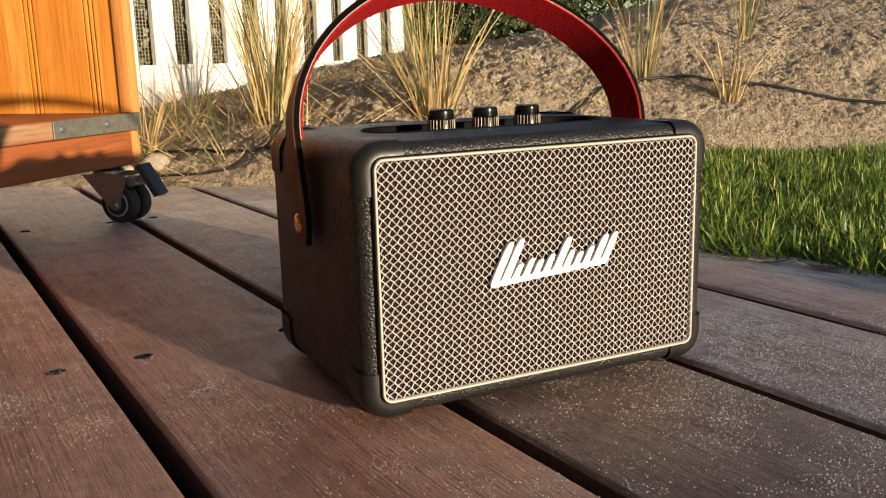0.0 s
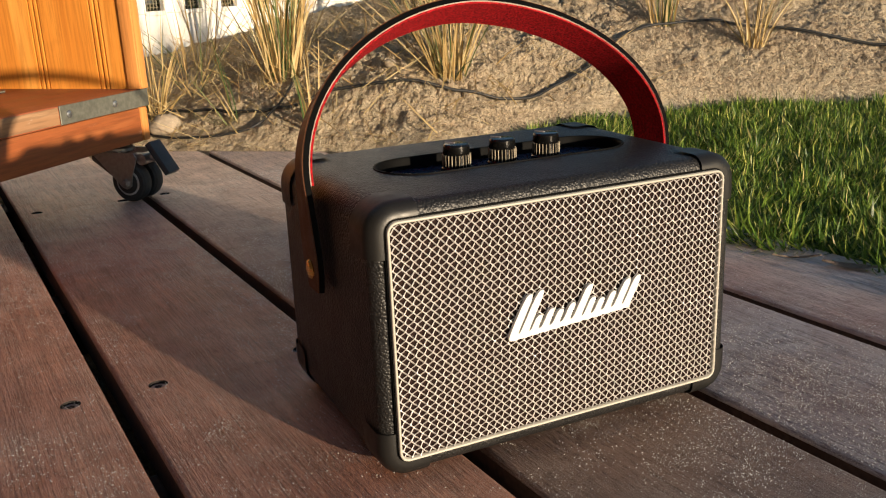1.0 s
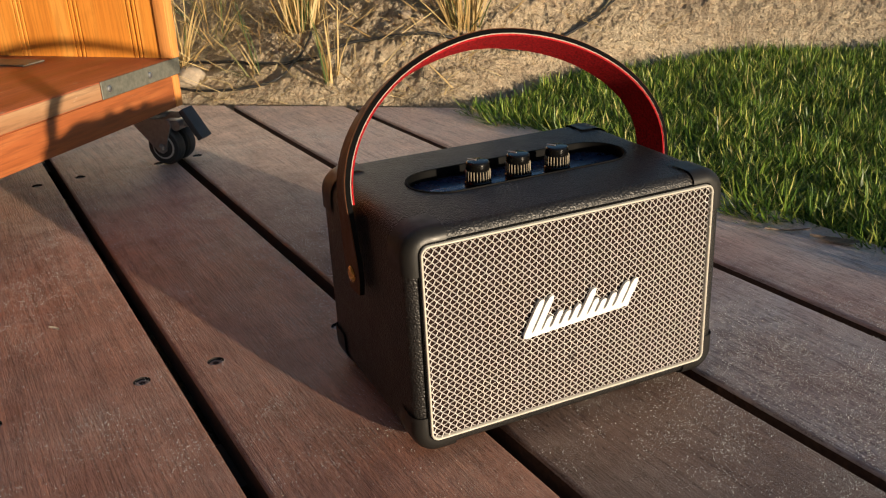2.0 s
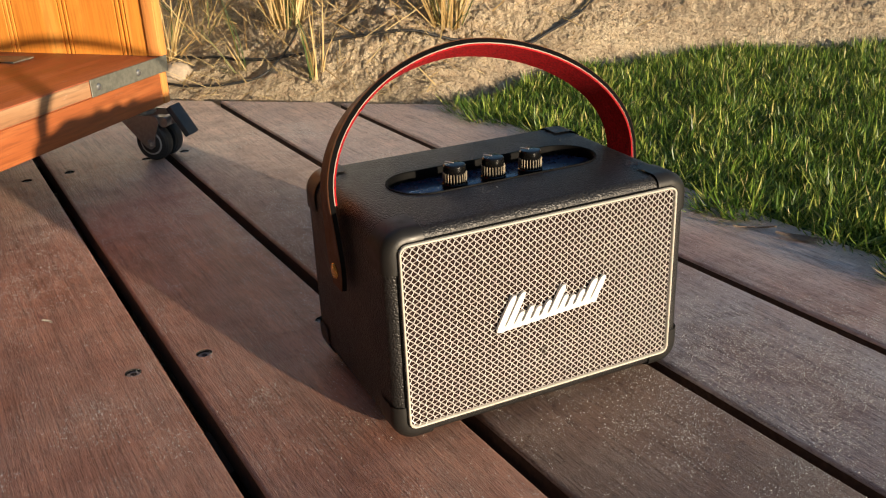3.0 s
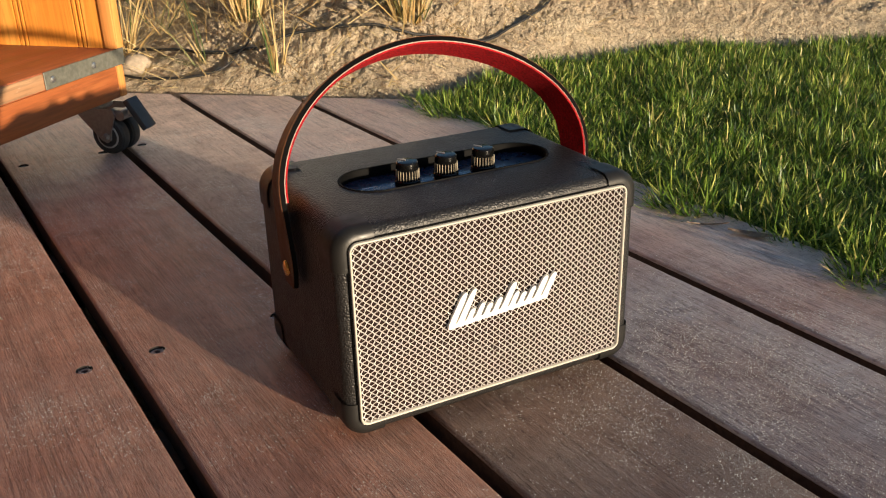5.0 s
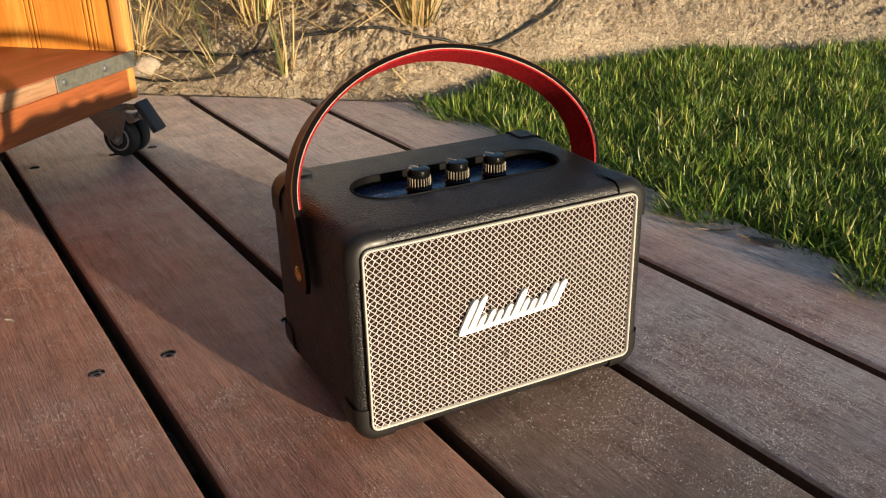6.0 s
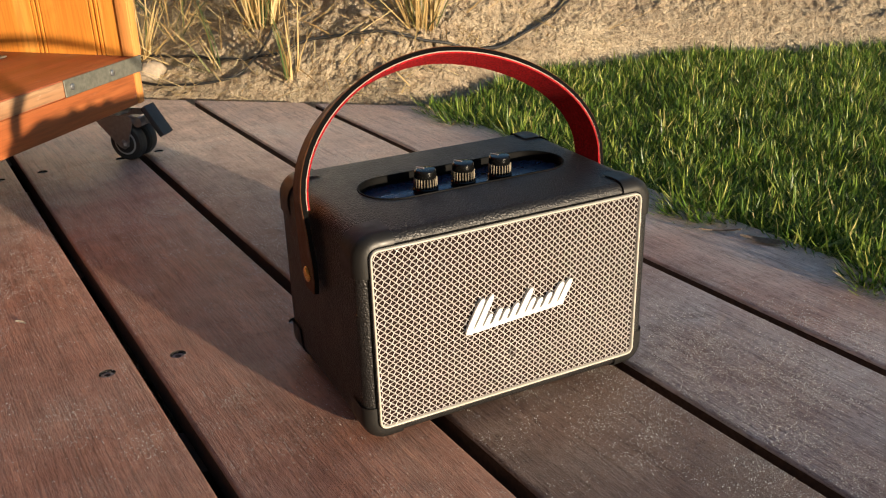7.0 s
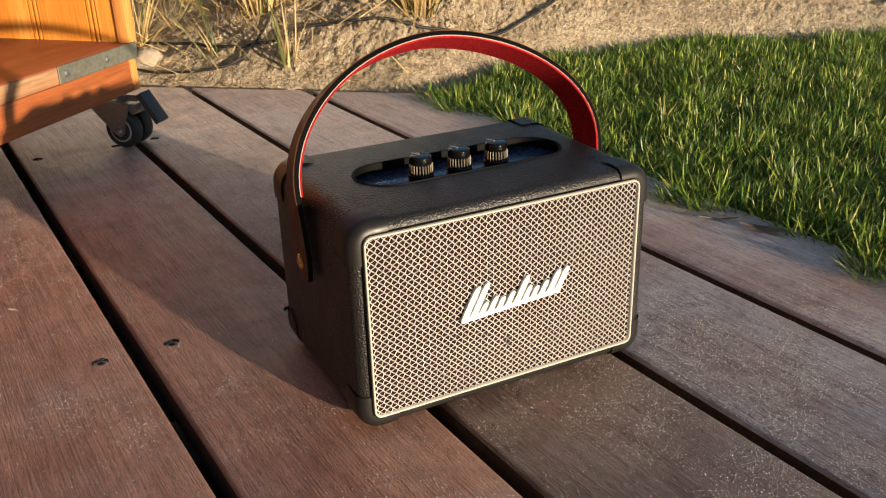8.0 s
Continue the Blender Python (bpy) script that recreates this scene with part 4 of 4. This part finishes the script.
def litter():
    """Fallen straw lying on the sand."""
    rng = np.random.default_rng(31)
    x, y = rng.uniform(0.15, 1.1, 3000), rng.uniform(0.85, 1.9, 3000)
    d = beyond(x, y)
    k = (d > 0.03) & (d < 0.7) & (rng.uniform(0, 1, 3000) < np.clip(1.1 - 0.9 * (x - 0.1), 0.12, 1))
    x, y = x[k], y[k]
    n = len(x)
    base = np.stack([x, y, ground_z(x, y) + 0.010], 1)
    return arrays("straw_litter", *blades(rng, base, rng.uniform(0.03, 0.14, n), rng.uniform(0, 6.283, n), rng.normal(1.22, 0.2, n), rng.uniform(0, 0.4, n), rng.uniform(0.0016, 0.0036, n), 3))


tagged(place("straw_litter", litter(), M_STRAW), "fallen straw blades lying on the sand", "straw", kind="stuff")


def hose(name, line, r, label):
    pts = []
    for (ax, ay), (bx, by) in zip(line, line[1:]):
        for k in range(12):
            x, y = ax + (bx - ax) * k / 12, ay + (by - ay) * k / 12
            pts.append((x, y))
    xs = np.array(pts)
    ker = np.ones(9) / 9
    pad = np.concatenate([np.repeat(xs[:1], 4, 0), xs, np.repeat(xs[-1:], 4, 0)])
    sm = np.stack([np.convolve(pad[:, i], ker, "valid") for i in (0, 1)], 1)
    zz = ground_z(sm[:, 0], sm[:, 1])
    zz = np.convolve(np.concatenate([np.repeat(zz[:1], 3), zz, np.repeat(zz[-1:], 3)]), np.ones(7) / 7, "valid") + r * 1.1 + 0.004
    bm = bmesh.new()
    tube(bm, [(x, y, z) for (x, y), z in zip(sm, zz)], r, 8)
    tagged(smooth(part(name, bm, M_HOSE), 180), label, "hose")


hose("irrigation_hose", [(-0.1, 1.75), (0.12, 1.47), (0.196, 1.393), (0.267, 1.298), (0.324, 1.197), (0.378, 1.158), (0.467, 1.117), (0.560, 1.038), (0.616, 1.009), (0.70, 0.977), (0.784, 0.971), (0.876, 1.002), (0.956, 1.022), (1.039, 1.058), (1.13, 1.11), (1.223, 1.144), (1.337, 1.134), (1.40, 1.07), (1.48, 1.008), (1.541, 0.931), (1.614, 0.866), (1.675, 0.795), (2.0, 0.55), (2.6, 0.25)], 0.0029, "thin black irrigation hose lying over the sand")
hose("irrigation_hose", [(-0.1, 1.62), (0.15, 1.33), (0.178, 1.262), (0.205, 1.222), (0.264, 1.165), (0.325, 1.135), (0.37, 1.17), (0.44, 1.24), (0.5, 1.4)], 0.0024, "thin black irrigation hose along the deck edge")
rng = np.random.default_rng(5)
for x, y, s in ((0.195, 1.285, 0.028), (0.150, 1.31, 0.016), (0.58, 1.12, 0.012)):
    bm = bmesh.new()
    bmesh.ops.create_icosphere(bm, subdivisions=3, radius=s)
    for v in bm.verts:
        v.co *= 1 + 0.22 * noise.noise(v.co * 40 + Vector((x, y, 0)) * 9)
        v.co.z *= 0.7
    ob = smooth(part("stone", bm, M_STONE), 50)
    ob.location = (x, y, float(ground_z(x, y)) + s * 0.35)
    tagged(ob, "pale rounded stone half sunk in the sand", "stone", "stones in the sand")


def hedge():
    rng = np.random.default_rng(41)
    n = 26000
    u, v, z = rng.uniform(-0.7, 4.4, n), rng.uniform(0.25, 1.3, n), rng.uniform(0.0, 1.1, n)
    p = np.stack([FA.x + FD.x * u - FD.y * v, FA.y + FD.y * u + FD.x * v, z], 1)
    return arrays("hedge", *blades(rng, p, rng.uniform(0.04, 0.09, n), rng.uniform(0, 6.283, n), rng.uniform(0.2, 2.4, n), rng.uniform(-0.5, 0.8, n), rng.uniform(0.02, 0.04, n), 2))


tagged(place("hedge", hedge(), M_LEAF), "dark green shrubs behind the fence", "hedge", kind="stuff")


# ---------------------------------------------------------------- loose sand on the boards
def grains():
    rng = np.random.default_rng(77)
    n = 800000
    x, y = rng.uniform(-0.50, 0.54, n), -0.36 + 1.25 * rng.uniform(0, 1, n) ** 1.25
    dens = 0.10 + 0.95 * lumps(x, y, 13, 61) + 0.75 * lumps(x, y, 45, 62) + 0.7 * lumps(x, y, 120, 63)
    dens += 1.2 * np.exp(-(((x - 0.412) / 0.022) ** 2 + ((y + 0.075) / 0.055) ** 2)) * (lumps(x, y, 160, 64) > 0)
    dens += 0.18 * np.exp(-(((x - 0.17) / 0.20) ** 2 + ((y + 0.12) / 0.12) ** 2))
    gapx = np.mod(x - FIRST, PITCH)
    k = (rng.uniform(0, 1, n) < np.clip(dens, 0.03, 1)) & (gapx > GAP + 0.002) & (gapx < PITCH - 0.002) & (y < end_y(x) - 0.02)
    x, y = x[k], y[k]
    n = len(x)
    s = 0.00014 + 0.00042 * rng.uniform(0, 1, n) ** 3.3
    o = np.array([(1, 0, -0.5), (-0.5, 0.87, -0.5), (-0.5, -0.87, -0.5), (0, 0, 0.9)], float)
    a = rng.uniform(0, 6.283, n)
    c, sn = np.cos(a), np.sin(a)
    ox = o[None, :, 0] * c[:, None] - o[None, :, 1] * sn[:, None]
    oy = o[None, :, 0] * sn[:, None] + o[None, :, 1] * c[:, None]
    st = rng.uniform(0.7, 1.4, (n, 1))
    v = np.stack([x[:, None] + ox * s[:, None] * st, y[:, None] + oy * s[:, None], (s * 0.45)[:, None] + o[None, :, 2] * s[:, None]], -1).reshape(-1, 3)
    f = np.array([(0, 1, 3), (1, 2, 3), (2, 0, 3)])
    return arrays("sand_grains", v, (np.arange(n)[:, None, None] * 4 + f[None]).reshape(-1, 3), None)


tagged(place("sand_grains", grains(), M_GRAIN), "pale sand grains scattered over the deck boards", "sand", kind="stuff")


def scrap(name, x, y, length, width, turn, mat, label, category, bend=0.004):
    """A thin curled scrap of dry plant lying on a board."""
    bm = bmesh.new()
    n, rows = 9, []
    for i in range(n):
        f = i / (n - 1)
        w = width * (0.25 + math.sin(math.pi * min(max(f, 0.04), 0.96))) / 2
        z = 0.0008 + bend * (2 * f - 1) ** 2
        rows.append([bm.verts.new((length * (f - 0.5), sgn * w + 0.1 * length * math.sin(3 * f), z + lift)) for sgn, lift in ((-1, 0.0012), (0, 0.0), (1, 0.0016))])
    for a, b in zip(rows, rows[1:]):
        for i in (0, 1):
            bm.faces.new((a[i], b[i], b[i + 1], a[i + 1]))
    g = bmesh.ops.solidify(bm, geom=bm.faces[:], thickness=0.0004)
    ob = smooth(part(name, bm, mat), 60)
    ob.matrix_world = pose(x, y, 0.0004, 0, 0, turn)
    return tagged(ob, label, category)


M_DRY = plain("dry_leaf", (0.30, 0.225, 0.17), 0.8, 0, 0.4, 200, 0.4)
scrap("dry_leaf", 0.512, 0.088, 0.050, 0.012, -62, M_DRY, "curled dry brown leaf on the deck board", "leaf")
scrap("twig", 0.497, 0.135, 0.045, 0.003, -40, M_DRY, "thin dry twig on the deck board", "twig")
scrap("straw_bit", -0.188, 0.357, 0.013, 0.0018, -58, M_SEAM, "short pale straw bit on the deck board", "straw", 0.0005)
